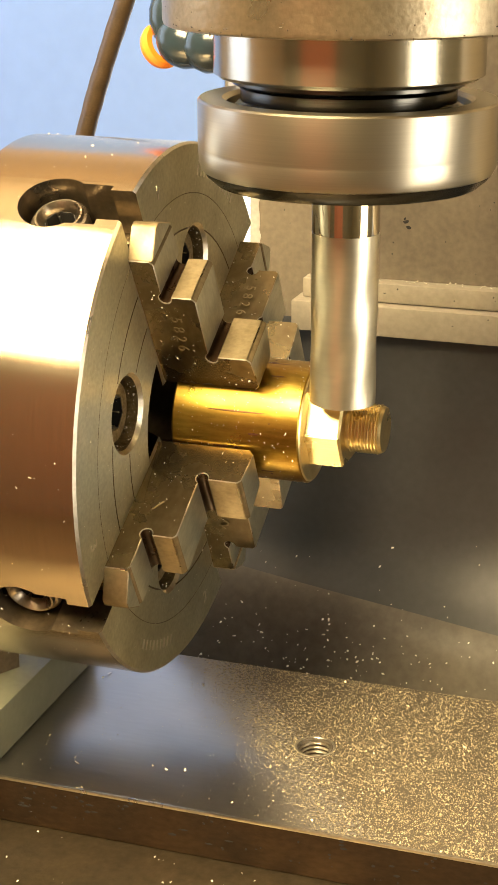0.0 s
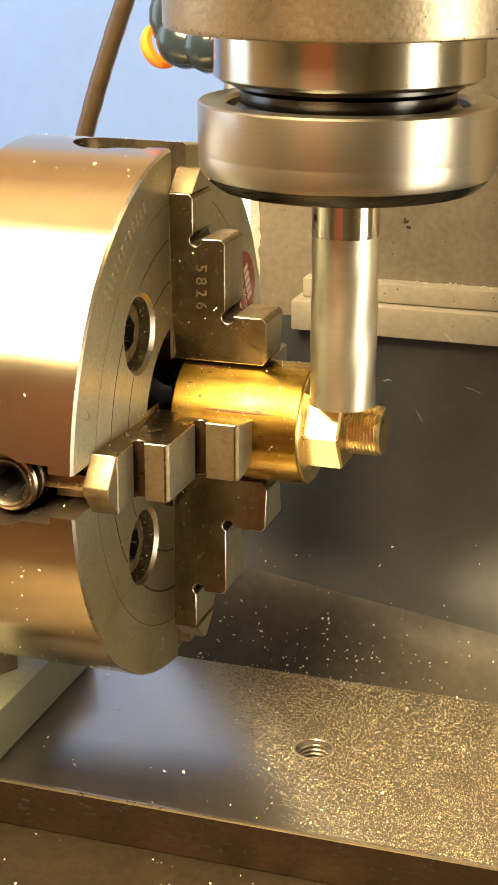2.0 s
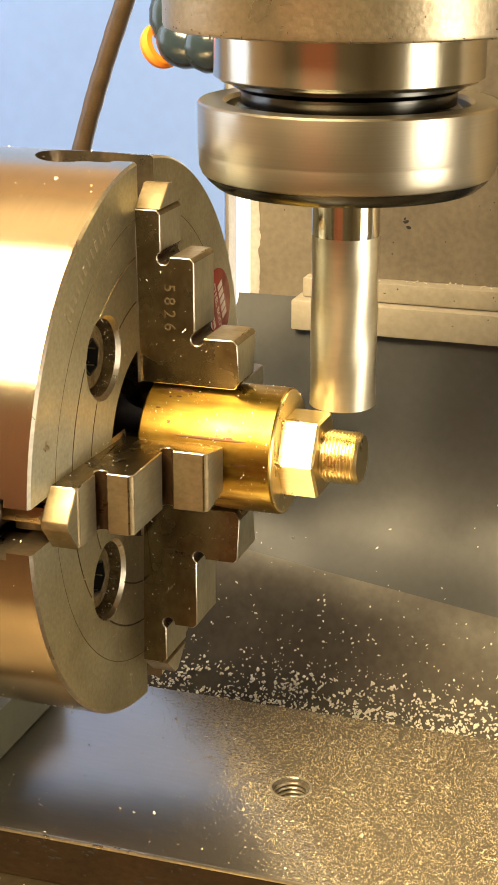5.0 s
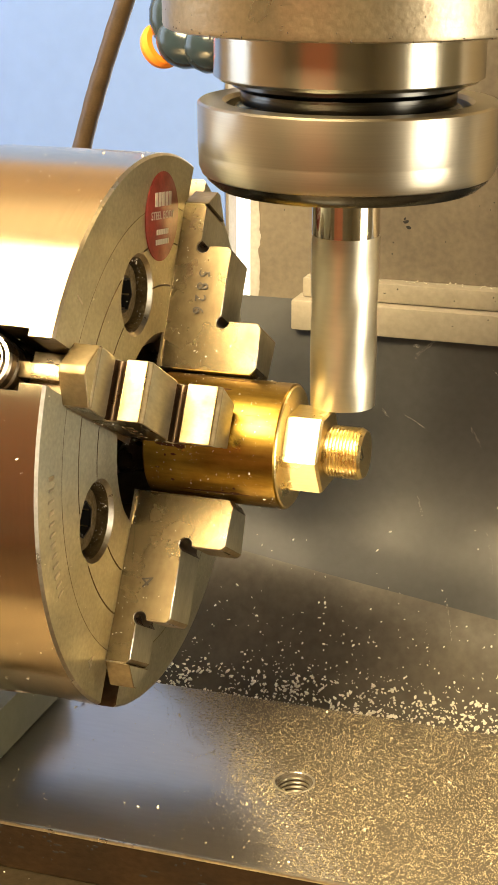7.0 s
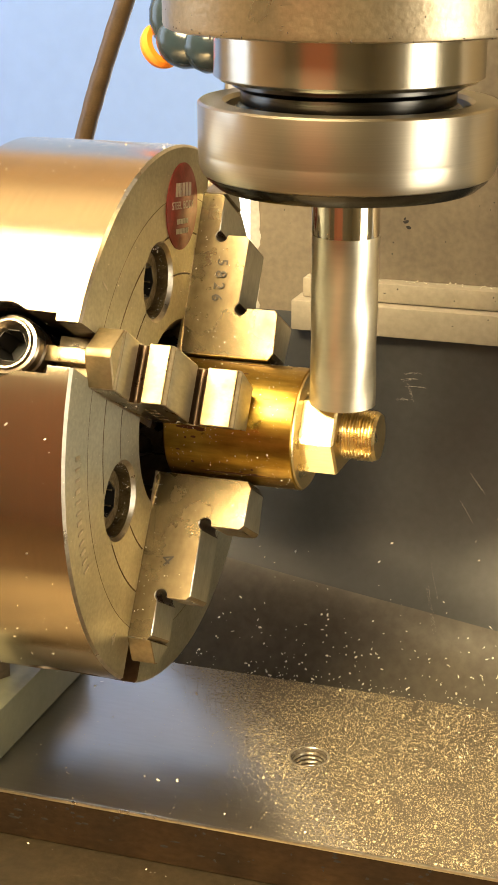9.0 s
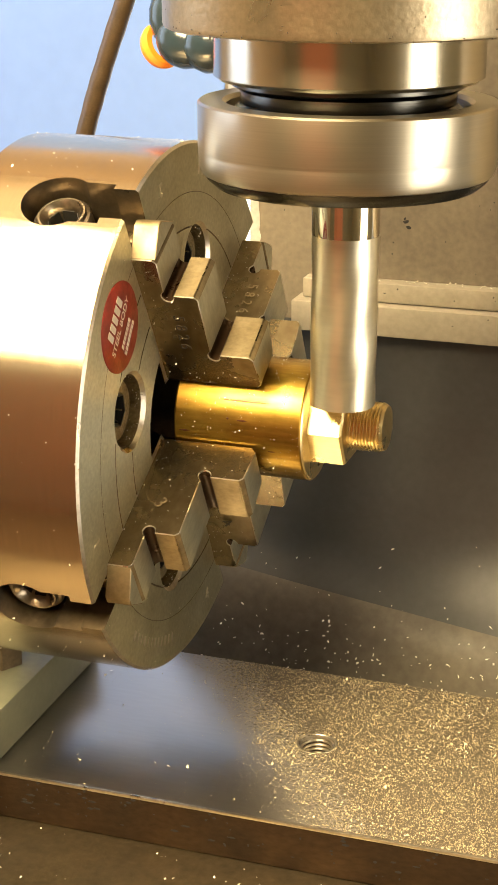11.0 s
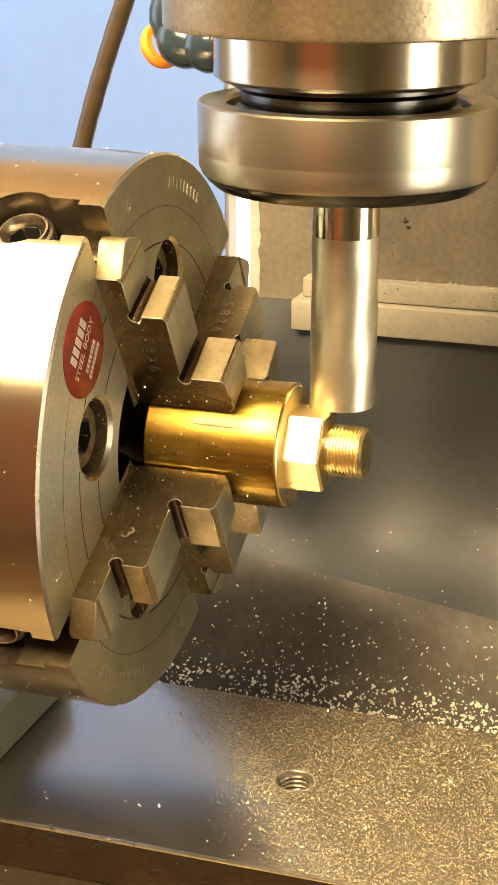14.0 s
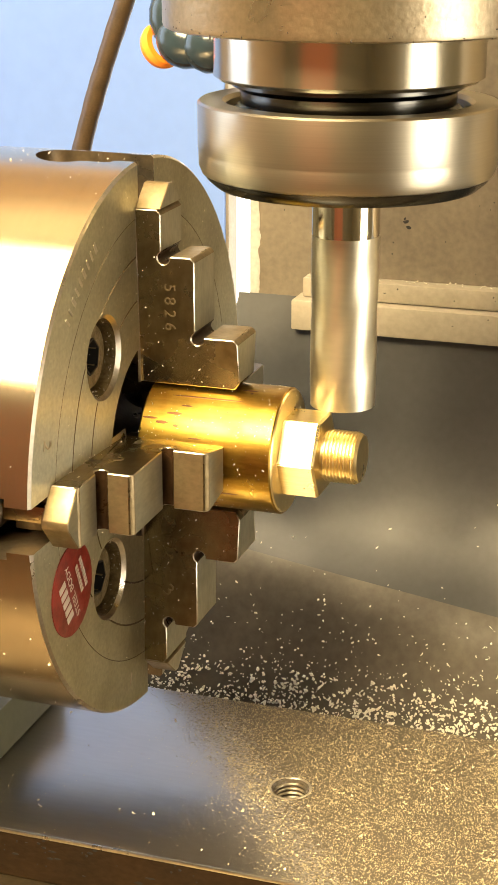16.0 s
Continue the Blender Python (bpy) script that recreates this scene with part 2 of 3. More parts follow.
def flake(bm, m, rng):
    a, b, c = rng.uniform(0.4, 1.0), rng.uniform(0.25, 0.6), rng.uniform(0.1, 0.5)
    v = [bm.verts.new(m @ Vector(p)) for p in ((-a, -b, 0), (a, -b * 0.6, c), (a * 0.7, b, 0), (-a * 0.8, b, c * 0.7))]
    bm.faces.new(v[:3])
    bm.faces.new((v[0], v[2], v[3]))


def tumbled(p, s, rng, flat=0.5):
    return Matrix.Translation(p) @ Euler((rng.uniform(-1, 1) * flat, rng.uniform(-1, 1) * flat, rng.uniform(0, 6.28))).to_matrix().to_4x4() @ Matrix.Scale(s, 4)


# ---- room ----
def room():
    x0, x1, y0, y1, z0, z1 = -1.6, 1.4, -1.9, 1.0, -0.95, 1.8
    w = 0.08
    # the blue wall with its window opening
    wx0, wx1, wz0, wz1 = -0.386, 0.25, -0.55, 0.62
    bm = bmesh.new()
    zt = 0.80
    tagged(finish("wall_back_upper", box(x0, x1, y1, y1 + w, zt, z1), WALL_DIM, smooth=False), "plain brown upper workshop wall", "wall", kind="structure")
    for a, b, c, d in ((x0, wx0, z0, zt), (wx1, x1, z0, zt), (wx0, wx1, z0, wz0), (wx0, wx1, wz1, zt)):
        piece = box(a, b, y1, y1 + w, c, d)
        me = bpy.data.meshes.new("piece")
        piece.to_mesh(me)
        piece.free()
        bm.from_mesh(me)
        bpy.data.meshes.remove(me)
    tagged(finish("wall_back", bm, WALL_BLUE, smooth=False), "pale blue painted workshop wall behind the machine", "wall", kind="structure")
    win = empty("window_1", label="bright overexposed window in the blue wall", category="window", kind="structure")
    part("pane", box(wx0, wx1, y1 + 0.03, y1 + 0.036, wz0, wz1), PANE, win, smooth=False)
    for a, b, c, d in ((wx0, wx0 + 0.003, wz0, wz1), (wx1 - 0.012, wx1, wz0, wz1), (wx0 + 0.012, wx1 - 0.012, wz0, wz0 + 0.012), (wx0 + 0.012, wx1 - 0.012, wz1 - 0.012, wz1)):
        part("frame", box(a, b, y1 + 0.005, y1 + 0.028, c, d), BAR, win)
    tagged(finish("wall_front", box(x0, x1, y0 - w, y0, z0, z1), WALL_OLIVE, smooth=False), "olive brown dim workshop wall", "wall", kind="structure")
    # Unseen red panel, added only for the red patch mirrored in the spindle.
    tagged(finish("red_panel_1", box(-0.85, 0.12, y0 + 0.002, y0 + 0.04, z0, 1.08, 0.004), WALL_RED), "added unseen red-brown panel that the steel reflects", "door", kind="structure")
    tagged(finish("wall_left", box(x0 - w, x0, y0, y1, z0, z1), WALL_DIM, smooth=False), "brown dim workshop wall", "wall", kind="structure")
    tagged(finish("wall_right", box(x1, x1 + w, y0, y1, z0, z1), WALL_OLIVE, smooth=False), "brown dim workshop wall", "wall", kind="structure")
    tagged(finish("floor", box(x0, x1, y0, y1, z0 - w, z0), FLOOR, smooth=False), "dark red-brown workshop floor", "floor", kind="structure")
    tagged(finish("ceiling", box(x0, x1, y0, y1, z1, z1 + w), CEIL, smooth=False), "plain pale workshop ceiling", "ceiling", kind="structure")


room()


# ---- machine column, bar, cover ----
def machine_column():
    c = empty("machine_column", label="grey painted cast machine column with chipped edge", category="machine column")
    part("casting", box(-0.0845, 0.34, 0.165, 0.50, -0.949, 0.75, 0.004, 3), COLUMN, c)
    rng = random.Random(4)
    # chipped paint along the corner
    bm = bmesh.new()
    rows = []
    for k in range(91):
        z = 0.105 + 0.14 * k / 90
        edge = -0.0800 + 0.0011 * noise.noise(Vector((0, 0, z * 160))) + 0.0006 * noise.noise(Vector((3, 0, z * 520)))
        rows.append([bm.verts.new((-0.0839 + (edge + 0.0839) * i / 4, 0.1648 - (0.0004 + 0.0003 * noise.noise(Vector((i * 1.7, 1, z * 600)))) * (i < 4), z)) for i in range(5)])
    for p, q in zip(rows, rows[1:]):
        for i in range(4):
            bm.faces.new((p[i], p[i + 1], q[i + 1], q[i]))
    for k in range(260):
        z = 0.10 + 0.14 * rng.random()
        bmesh.ops.create_icosphere(bm, subdivisions=1, radius=1, matrix=Matrix.Translation((-0.0835 + 0.003 * rng.random() ** 2, 0.1662, z)) @ Matrix.Diagonal((0.0003 + 0.0009 * rng.random() ** 2, 0.0009, 0.0004 + 0.0012 * rng.random(), 1)))
    part("chipped_edge", bm, mat("bare_filler", (0.46, 0.43, 0.38), 0.6, 0, (50, 50, 50), 0.3, 0.2), c, "chipped pale paint edge")
    bm = bmesh.new()
    for k in range(46):
        x, z = rng.uniform(-0.07, 0.06), rng.uniform(0.12, 0.20)
        r = 0.0002 + 0.0008 * rng.random() ** 4
        bmesh.ops.create_icosphere(bm, subdivisions=1, radius=1, matrix=Matrix.Translation((x, 0.165, z)) @ Matrix.Diagonal((r, 0.0002, r * rng.uniform(0.6, 1.6), 1)))
    for cx, cz, n, spread in ((0.044, 0.170, 9, 0.0016), (0.047, 0.175, 5, 0.0008), (-0.046, 0.172, 4, 0.0006), (0.030, 0.148, 5, 0.002), (0.010, 0.186, 5, 0.002), (-0.020, 0.150, 4, 0.002), (0.052, 0.155, 5, 0.002)):
        for k in range(n):
            r = 0.0003 + 0.0005 * rng.random()
            bmesh.ops.create_icosphere(bm, subdivisions=1, radius=1, matrix=Matrix.Translation((cx + rng.gauss(0, spread), 0.165, cz + rng.gauss(0, spread))) @ Matrix.Rotation(rng.uniform(0, 3), 4, "Y") @ Matrix.Diagonal((r * 1.7, 0.0002, r, 1)))
    part("oil_specks", bm, BLACK, c, "dark oil specks")
    bm = bmesh.new()
    for k in range(60):
        x = rng.uniform(-0.03, 0.05)
        flake(bm, tumbled((x, rng.uniform(0.1595, 0.1645), 0.1277), 0.0003 + 0.0006 * rng.random() ** 2, rng, 0.7), rng)
    tagged(finish("bar_swarf", bm, CHIP, smooth=False), "loose brass chips lying on the column bar", "metal chips", kind="stuff")
    b = empty("clamp_bar", label="pale painted stepped bar bolted across the column", category="bar")
    part("lower_bar", box(-0.0620, 0.34, 0.150, 0.1648, 0.1075, 0.1195, 0.0008), BAR, b)
    bm = bmesh.new()
    for k in range(14):
        x, z = rng.uniform(-0.055, 0.06), rng.choice((rng.uniform(0.121, 0.126), rng.uniform(0.108, 0.119)))
        r = 0.0002 + 0.0006 * rng.random() ** 3
        bmesh.ops.create_icosphere(bm, subdivisions=1, radius=1, matrix=Matrix.Translation((x, 0.156 if z > 0.12 else 0.150, z)) @ Matrix.Diagonal((r * rng.uniform(0.7, 2.2), 0.00015, r, 1)))
    part("dirt_specks", bm, HEAD_DARK, b, "brown oily dirt specks")["kind"] = "stuff"
    part("upper_bar", box(-0.0590, 0.34, 0.156, 0.1648, 0.1198, 0.1275, 0.0008), BAR, b)


machine_column()

HINGE = (0.0, 0.158, 0.116)


def cover_point(x, v):
    """A point of the sheet's front, in its own space: v runs from the top (0) over the crease (0.6) to the bottom (1)."""
    fold = 0.0965 + 0.14 * min(max(x + 0.06, -0.04), 0.14)
    if v < 0:
        v *= 0.25 + 0.75 * min(1, max(0, (x + 0.056) / 0.004))
    if v < 0.6:
        h = fold * v / 0.6
        y = -0.18 * h - 0.88 * fold / 5 * (max(h, 0) / fold) ** 5
    else:
        h = fold + (0.20 - fold) * (v - 0.6) / 0.4
        y = -0.356 * fold - 0.30 * (h - fold) - 0.76 * 0.007 * (1 - math.exp(-(h - fold) / 0.007))
    u = noise.noise(Vector((x * 14, h * 14, 3.1))) * 0.0009 * min(1, max(v, 0) / 0.2) + noise.noise(Vector((x * 45, h * 30, 7.7))) * 0.0002
    u += 0.03 * (x + 0.045) * min(1, max(v, 0) / 0.5)
    return Vector((x, y + u, -h))


def cover_panel(name, v0, v1, cover, nv, surface):
    bm = bmesh.new()
    nx = 70
    rows = []
    for side in (0, 1):
        for k in range(nv + 1):
            v = v0 + (v1 - v0) * k / nv
            left = -0.0868 - 0.0204 * min(1, max(v, 0) / 0.8)
            rows.append([bm.verts.new(cover_point(left + (0.34 - left) * i / nx, v) + Vector((0, 0.0022 * side, -0.0008 * side))) for i in range(nx + 1)])
    n = nv + 1
    for s in (0, n):
        for k in range(nv):
            for i in range(nx):
                bm.faces.new((rows[s + k][i], rows[s + k][i + 1], rows[s + k + 1][i + 1], rows[s + k + 1][i]))
    for k in range(nv):
        for i in (0, nx):
            bm.faces.new((rows[k][i], rows[k + 1][i], rows[n + k + 1][i], rows[n + k][i]))
    for i in range(nx):
        for k in (0, nv):
            bm.faces.new((rows[k][i], rows[k][i + 1], rows[n + k][i + 1], rows[n + k][i]))
    return part(name, bm, surface, cover)


def way_cover():
    ob = empty("way_cover", label="black oily rubber sheet covering the machine ways", category="way cover")
    cover_panel("upper_panel", -0.05, 0.6, ob, 76, RUBBER)
    cover_panel("lower_panel", 0.6, 1.0, ob, 60, RUBBER_DUSTY)
    ob.matrix_basis = pose(*HINGE)
    return ob


COVER = way_cover()


def lump(bm, p, r, rng):
    """A small crumpled chip."""
    m = tumbled(p, 1.0, rng, 1.0).to_quaternion().to_matrix().to_4x4()
    m = Matrix.Translation(p) @ m @ Matrix.Diagonal((r * rng.uniform(0.8, 1.7), r * rng.uniform(0.5, 0.9), r * rng.uniform(0.4, 0.8), 1))
    for v in bmesh.ops.create_icosphere(bm, subdivisions=1, radius=1, matrix=m)["verts"]:
        v.co += Vector((rng.uniform(-1, 1), rng.uniform(-1, 1), rng.uniform(-1, 1))) * r * 0.28


def cover_swarf():
    rng = random.Random(7)
    bm = bmesh.new()
    for k in range(2300):
        x = rng.uniform(-0.106, 0.11)
        low = 0.805 - 0.33 * x
        v = low - abs(rng.gauss(0, 0.040 if k % 4 else 0.11))
        if noise.noise(Vector((x * 70, v * 40, 1))) < -0.5 or v < 0.3:
            continue
        lump(bm, cover_point(x, v) + Vector((0, -0.0003, 0.0003)), (0.00027 + 0.00066 * rng.random() ** 1.5) * (1 if v > low - 0.07 else 0.65), rng)
    ob = tagged(finish("cover_swarf", bm, CHIP, smooth=False), "scattered bright brass chips lying on the black cover", "metal chips", kind="stuff")
    ob.matrix_basis = pose(*HINGE)
    return ob


COVER_SWARF = cover_swarf()

# ---- table, plate ----
PY0, PY1, HOLE = -0.0618, 0.0417, (-0.0109, -0.0104)


def mill_table():
    t = empty("mill_table", label="brown oily cast iron milling machine table", category="machine table")
    part("table_top", box(-0.5, 0.5, -0.17, 0.036, -0.060, -0.0165, 0.0015), TABLE, t)
    part("table_base", box(-0.45, 0.45, -0.14, 0.030, -0.16, -0.0603, 0.003), HEAD_DARK, t)
    return t


def fixture_plate():
    p = empty("fixture_plate", label="ground steel fixture plate with rusty front edge and tapped hole", category="steel plate")
    bm = box(-0.30, 0.40, PY0, PY1, -0.0163, 0.0, 0.0007, 2)
    top = part("slab", bm, [PLATE, PLATE_SIDE], p)
    c = finish("c", lathe([(0, -0.03), (0.0056, -0.03), (0.0056, -0.0008), (0.0064, 0.001), (0, 0.001)], 48), DARK_STEEL, m=Matrix.Translation((*HOLE, 0)))
    cut(top, [c])
    for f in top.data.polygons:
        if abs(f.normal.z) < 0.4 and f.center.y < PY0 + 0.002:
            f.material_index = 1
    # thread turns in the hole
    bm = bmesh.new()
    pts = []
    for k in range(24 * 8):
        a = 2 * math.pi * k / 24
        pts.append((HOLE[0] + 0.0055 * math.cos(a), HOLE[1] + 0.0055 * math.sin(a), -0.0012 - 0.0016 * k / 24))
    part("hole_thread", tube(pts, 0.0005, 6), STEEL_EDGE, p, "cut thread inside the tapped hole")
    part("hole_rim", lathe([(0.0057, -0.0012), (0.0070, 0.0), (0.0069, 0.00025), (0.0063, 0.0002), (0.0056, -0.0008)], 48, closed=True), STEEL_EDGE, p, "worn bright chamfer", m=Matrix.Translation((*HOLE, 0)))
    # worn bright front arris with small nicks
    part("front_arris", box(-0.30, 0.40, PY0 - 0.0003, PY0 + 0.0010, -0.0008, 0.0002, 0.0003), STEEL_EDGE, p, "worn bright edge")
    rng = random.Random(11)
    bm = bmesh.new()
    for k in range(60):
        x, z = rng.uniform(-0.11, 0.08), -0.003 - 0.010 * rng.random()
        bmesh.ops.create_icosphere(bm, subdivisions=1, radius=1, matrix=Matrix.Translation((x, PY0, z)) @ Matrix.Diagonal((0.0003 + 0.0018 * rng.random() ** 3, 0.00008, 0.00015 + 0.0004 * rng.random(), 1)))
    for x in (-0.0925, -0.058, -0.031, 0.012, 0.041, -0.075):
        for k in range(3):
            bmesh.ops.create_icosphere(bm, subdivisions=1, radius=1, matrix=Matrix.Translation((x + rng.uniform(-0.002, 0.002), PY0 - 0.0001, -0.0014 - 0.0012 * k)) @ Matrix.Diagonal((0.0004 + 0.0010 * rng.random(), 0.0001, 0.0005, 1)))
    part("edge_stains", bm, BLACK, p, "dark rust stains")
    return p


def plate_dust():
    rng = random.Random(5)
    bm = bmesh.new()
    made = 0
    while made < 46000:
        x, y = rng.uniform(-0.10, 0.075), rng.uniform(PY0 + 0.001, PY1 - 0.0005)
        edge = -0.041 - 0.70 * y + 0.006 * noise.noise(Vector((x * 40, y * 40, 0)))
        keep = 1 / (1 + math.exp(-(x - edge) / 0.0042)) * (0.75 + 0.5 * noise.noise(Vector((x * 90, y * 90, 5)))) + 0.004
        if rng.random() > keep or (x - HOLE[0]) ** 2 + (y - HOLE[1]) ** 2 < 0.0066 ** 2:
            continue
        made += 1
        s = 0.00016 + 0.00027 * rng.random() ** 2.2
        if rng.random() < 0.010:
            s *= 2.3
        flake(bm, tumbled((x, y, 0.0001), s, rng, 1.1), rng)
    return tagged(finish("plate_dust", bm, DUST, smooth=False), "fine golden brass dust spread over the steel plate", "metal dust", kind="stuff")


def plate_chips():
    rng = random.Random(8)
    bm = bmesh.new()
    for x, y in ((-0.058, -0.040), (-0.053, -0.041), (-0.047, -0.039), (-0.083, -0.046), (-0.098, 0.018), (-0.099, 0.014), (-0.048, 0.012), (-0.062, 0.02), (-0.042, 0.0), (-0.044, 0.022), (-0.038, 0.014)):
        flake(bm, tumbled((x, y, 0.0003), rng.uniform(0.0008, 0.0013), rng, 0.8), rng)
    return tagged(finish("plate_chips", bm, CHIP, smooth=False), "a few loose bright brass chips on the steel plate", "metal chips", kind="stuff")


def table_chips():
    rng = random.Random(9)
    bm = bmesh.new()
    for k in range(70):
        flake(bm, tumbled((rng.uniform(-0.11, 0.02), rng.uniform(-0.11, PY0 - 0.002), -0.0163), 0.0003 + 0.0008 * rng.random() ** 2, rng, 0.8), rng)
    return tagged(finish("table_chips", bm, CHIP, smooth=False), "sparse brass chips on the table top", "metal chips", kind="stuff")


MILL_TABLE, FIXTURE, DUSTING, CHIPS, TABLE_CHIPS = mill_table(), fixture_plate(), plate_dust(), plate_chips(), table_chips()

# ---- dividing head ----
CX, CY, CZ = -0.0566, -0.01162, 0.11549


def dividing_head():
    h = empty("dividing_head", label="grey-green painted dividing head bolted to the plate", category="dividing head")
    part("base_flange", box(-0.28, -0.1075, -0.075, 0.028, 0.0, 0.018, 0.0015), HEAD_PAINT, h)
    part("body", box(-0.27, -0.136, -0.062, 0.036, 0.018, 0.150, 0.010, 3), HEAD_DARK, h)
    part("nose", lathe([(0, -0.136), (0.076, -0.136), (0.078, -0.134), (0.078, -0.1205), (0.076, -0.1190), (0.050, -0.1190), (0.050, -0.1130), (0, -0.1130)], 64, "X"), HEAD_DARK, h, m=Matrix.Translation((0, CY, CZ)))
    part("clamp_nut", lathe([(0, 0.018), (0.008, 0.018), (0.008, 0.026), (0.006, 0.0275), (0, 0.0275)], 6), DARK_STEEL, h, m=Matrix.Translation((-0.1235, -0.02, 0)))
    return h


HEAD = dividing_head()


# ---- chuck ----
def chuck():
    c = empty("four_jaw_chuck", label="worn steel four-jaw lathe chuck gripping a brass bar", category="lathe chuck")
    R, L = 0.0854, 0.056
    g = 0.00030
    face = [(0.0275, -L), (0.0275, -0.003), (0.0310, 0.0)]
    for r in (0.0455, 0.0585, 0.0695):
        w = g if r < 0.06 else g * 0.4
        face += [(r - w, 0.0), (r, -w * 1.3), (r + w, 0.0)]
    prof = face + [(R - 0.0008, 0.0), (R, -0.0008), (R, -L + 0.004), (R - 0.004, -L)]
    bm = lathe(prof, 160, "X", closed=True)
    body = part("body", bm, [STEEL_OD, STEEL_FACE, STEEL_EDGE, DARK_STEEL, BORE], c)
    cutters = []
    for k in range(4):
        turn = Matrix.Rotation(radians(90 * k), 4, "X")
        key = [(0.0103, -0.0064), (-0.0075, -0.0064), (-0.0075, -0.0086)]
        key += [(-0.0232 + 0.0108 * math.cos(radians(a)), 0.0108 * math.sin(radians(a))) for a in range(-53, -308, -6)]
        key += [(-0.0075, 0.0086), (-0.0075, 0.0064), (0.0103, 0.0064)]
        swap = Matrix(((1, 0, 0, 0), (0, 0, 1, 0), (0, 1, 0, 0), (0, 0, 0, 1)))
        cutters.append(finish("c", prism(key, 0.0203, 0.101), DARK_STEEL, m=turn @ swap))
        turn = Matrix.Rotation(radians(90 * k + 45), 4, "X")
        cutters.append(finish("c", lathe([(0, -0.018), (0.0112, -0.018), (0.0112, -0.0012), (0.0135, 0.0012), (0, 0.0012)], 40, "X"), DARK_STEEL, m=turn @ Matrix.Translation((0, 0, 0.048))))
    for one in cutters:
        cut(body, [one])
    # Slot and recess walls get a darker steel that holds their shade.
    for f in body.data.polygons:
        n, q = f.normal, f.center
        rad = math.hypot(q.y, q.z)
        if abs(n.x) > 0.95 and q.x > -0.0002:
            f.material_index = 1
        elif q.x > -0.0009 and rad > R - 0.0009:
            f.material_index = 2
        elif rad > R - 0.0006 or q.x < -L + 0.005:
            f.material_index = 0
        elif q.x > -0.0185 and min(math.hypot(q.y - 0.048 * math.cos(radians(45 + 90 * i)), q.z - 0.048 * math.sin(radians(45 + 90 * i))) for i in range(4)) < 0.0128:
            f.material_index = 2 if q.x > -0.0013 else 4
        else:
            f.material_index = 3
    for k in range(4):
        jaw(c, Matrix.Rotation(radians(90 * k), 4, "X"), k)
        face_mark(c, str((1, 4, 3, 2)[k]), 90 * k + 90 - 15.5, 0.0765, 0.0062)
        face_bolt(c, Matrix.Rotation(radians(90 * k + 45), 4, "X") @ Matrix.Translation((0, 0, 0.048)))
        drive_screw(c, Matrix.Rotation(radians(90 * k), 4, "X"))
    for start, n in ((112, 12), (300, 9)):
        for i in range(n):
            face_bar(c, start + 2.4 * i, 0.0765, 0.0008 if i % 3 else 0.0013, 0.0032)
    badge(c)
    return c


def on_face(angle, r, inward=True):
    """A writing plane on the chuck's face at an angle from +y, upright towards the axis."""
    a = radians(angle)
    up = Vector((0, math.cos(a), math.sin(a))) * (-1 if inward else 1)
    out = Vector((1, 0, 0))
    right = up.cross(out)
    m = Matrix((right, up, out)).transposed().to_4x4()
    m.translation = Vector((0.0001, r * math.cos(a), r * math.sin(a)))
    return m


def face_mark(c, text, angle, r, size):
    writing("stamped_numeral", text, size, on_face(angle, r), PALE_MARK, c, 0.0001)


def face_bar(c, angle, r, w, h):
    b = part("stamped_bar", box(-w / 2, w / 2, -h / 2, h / 2, -0.0001, 0.0001), PALE_MARK, c, smooth=False)
    b.matrix_basis = on_face(angle, r)


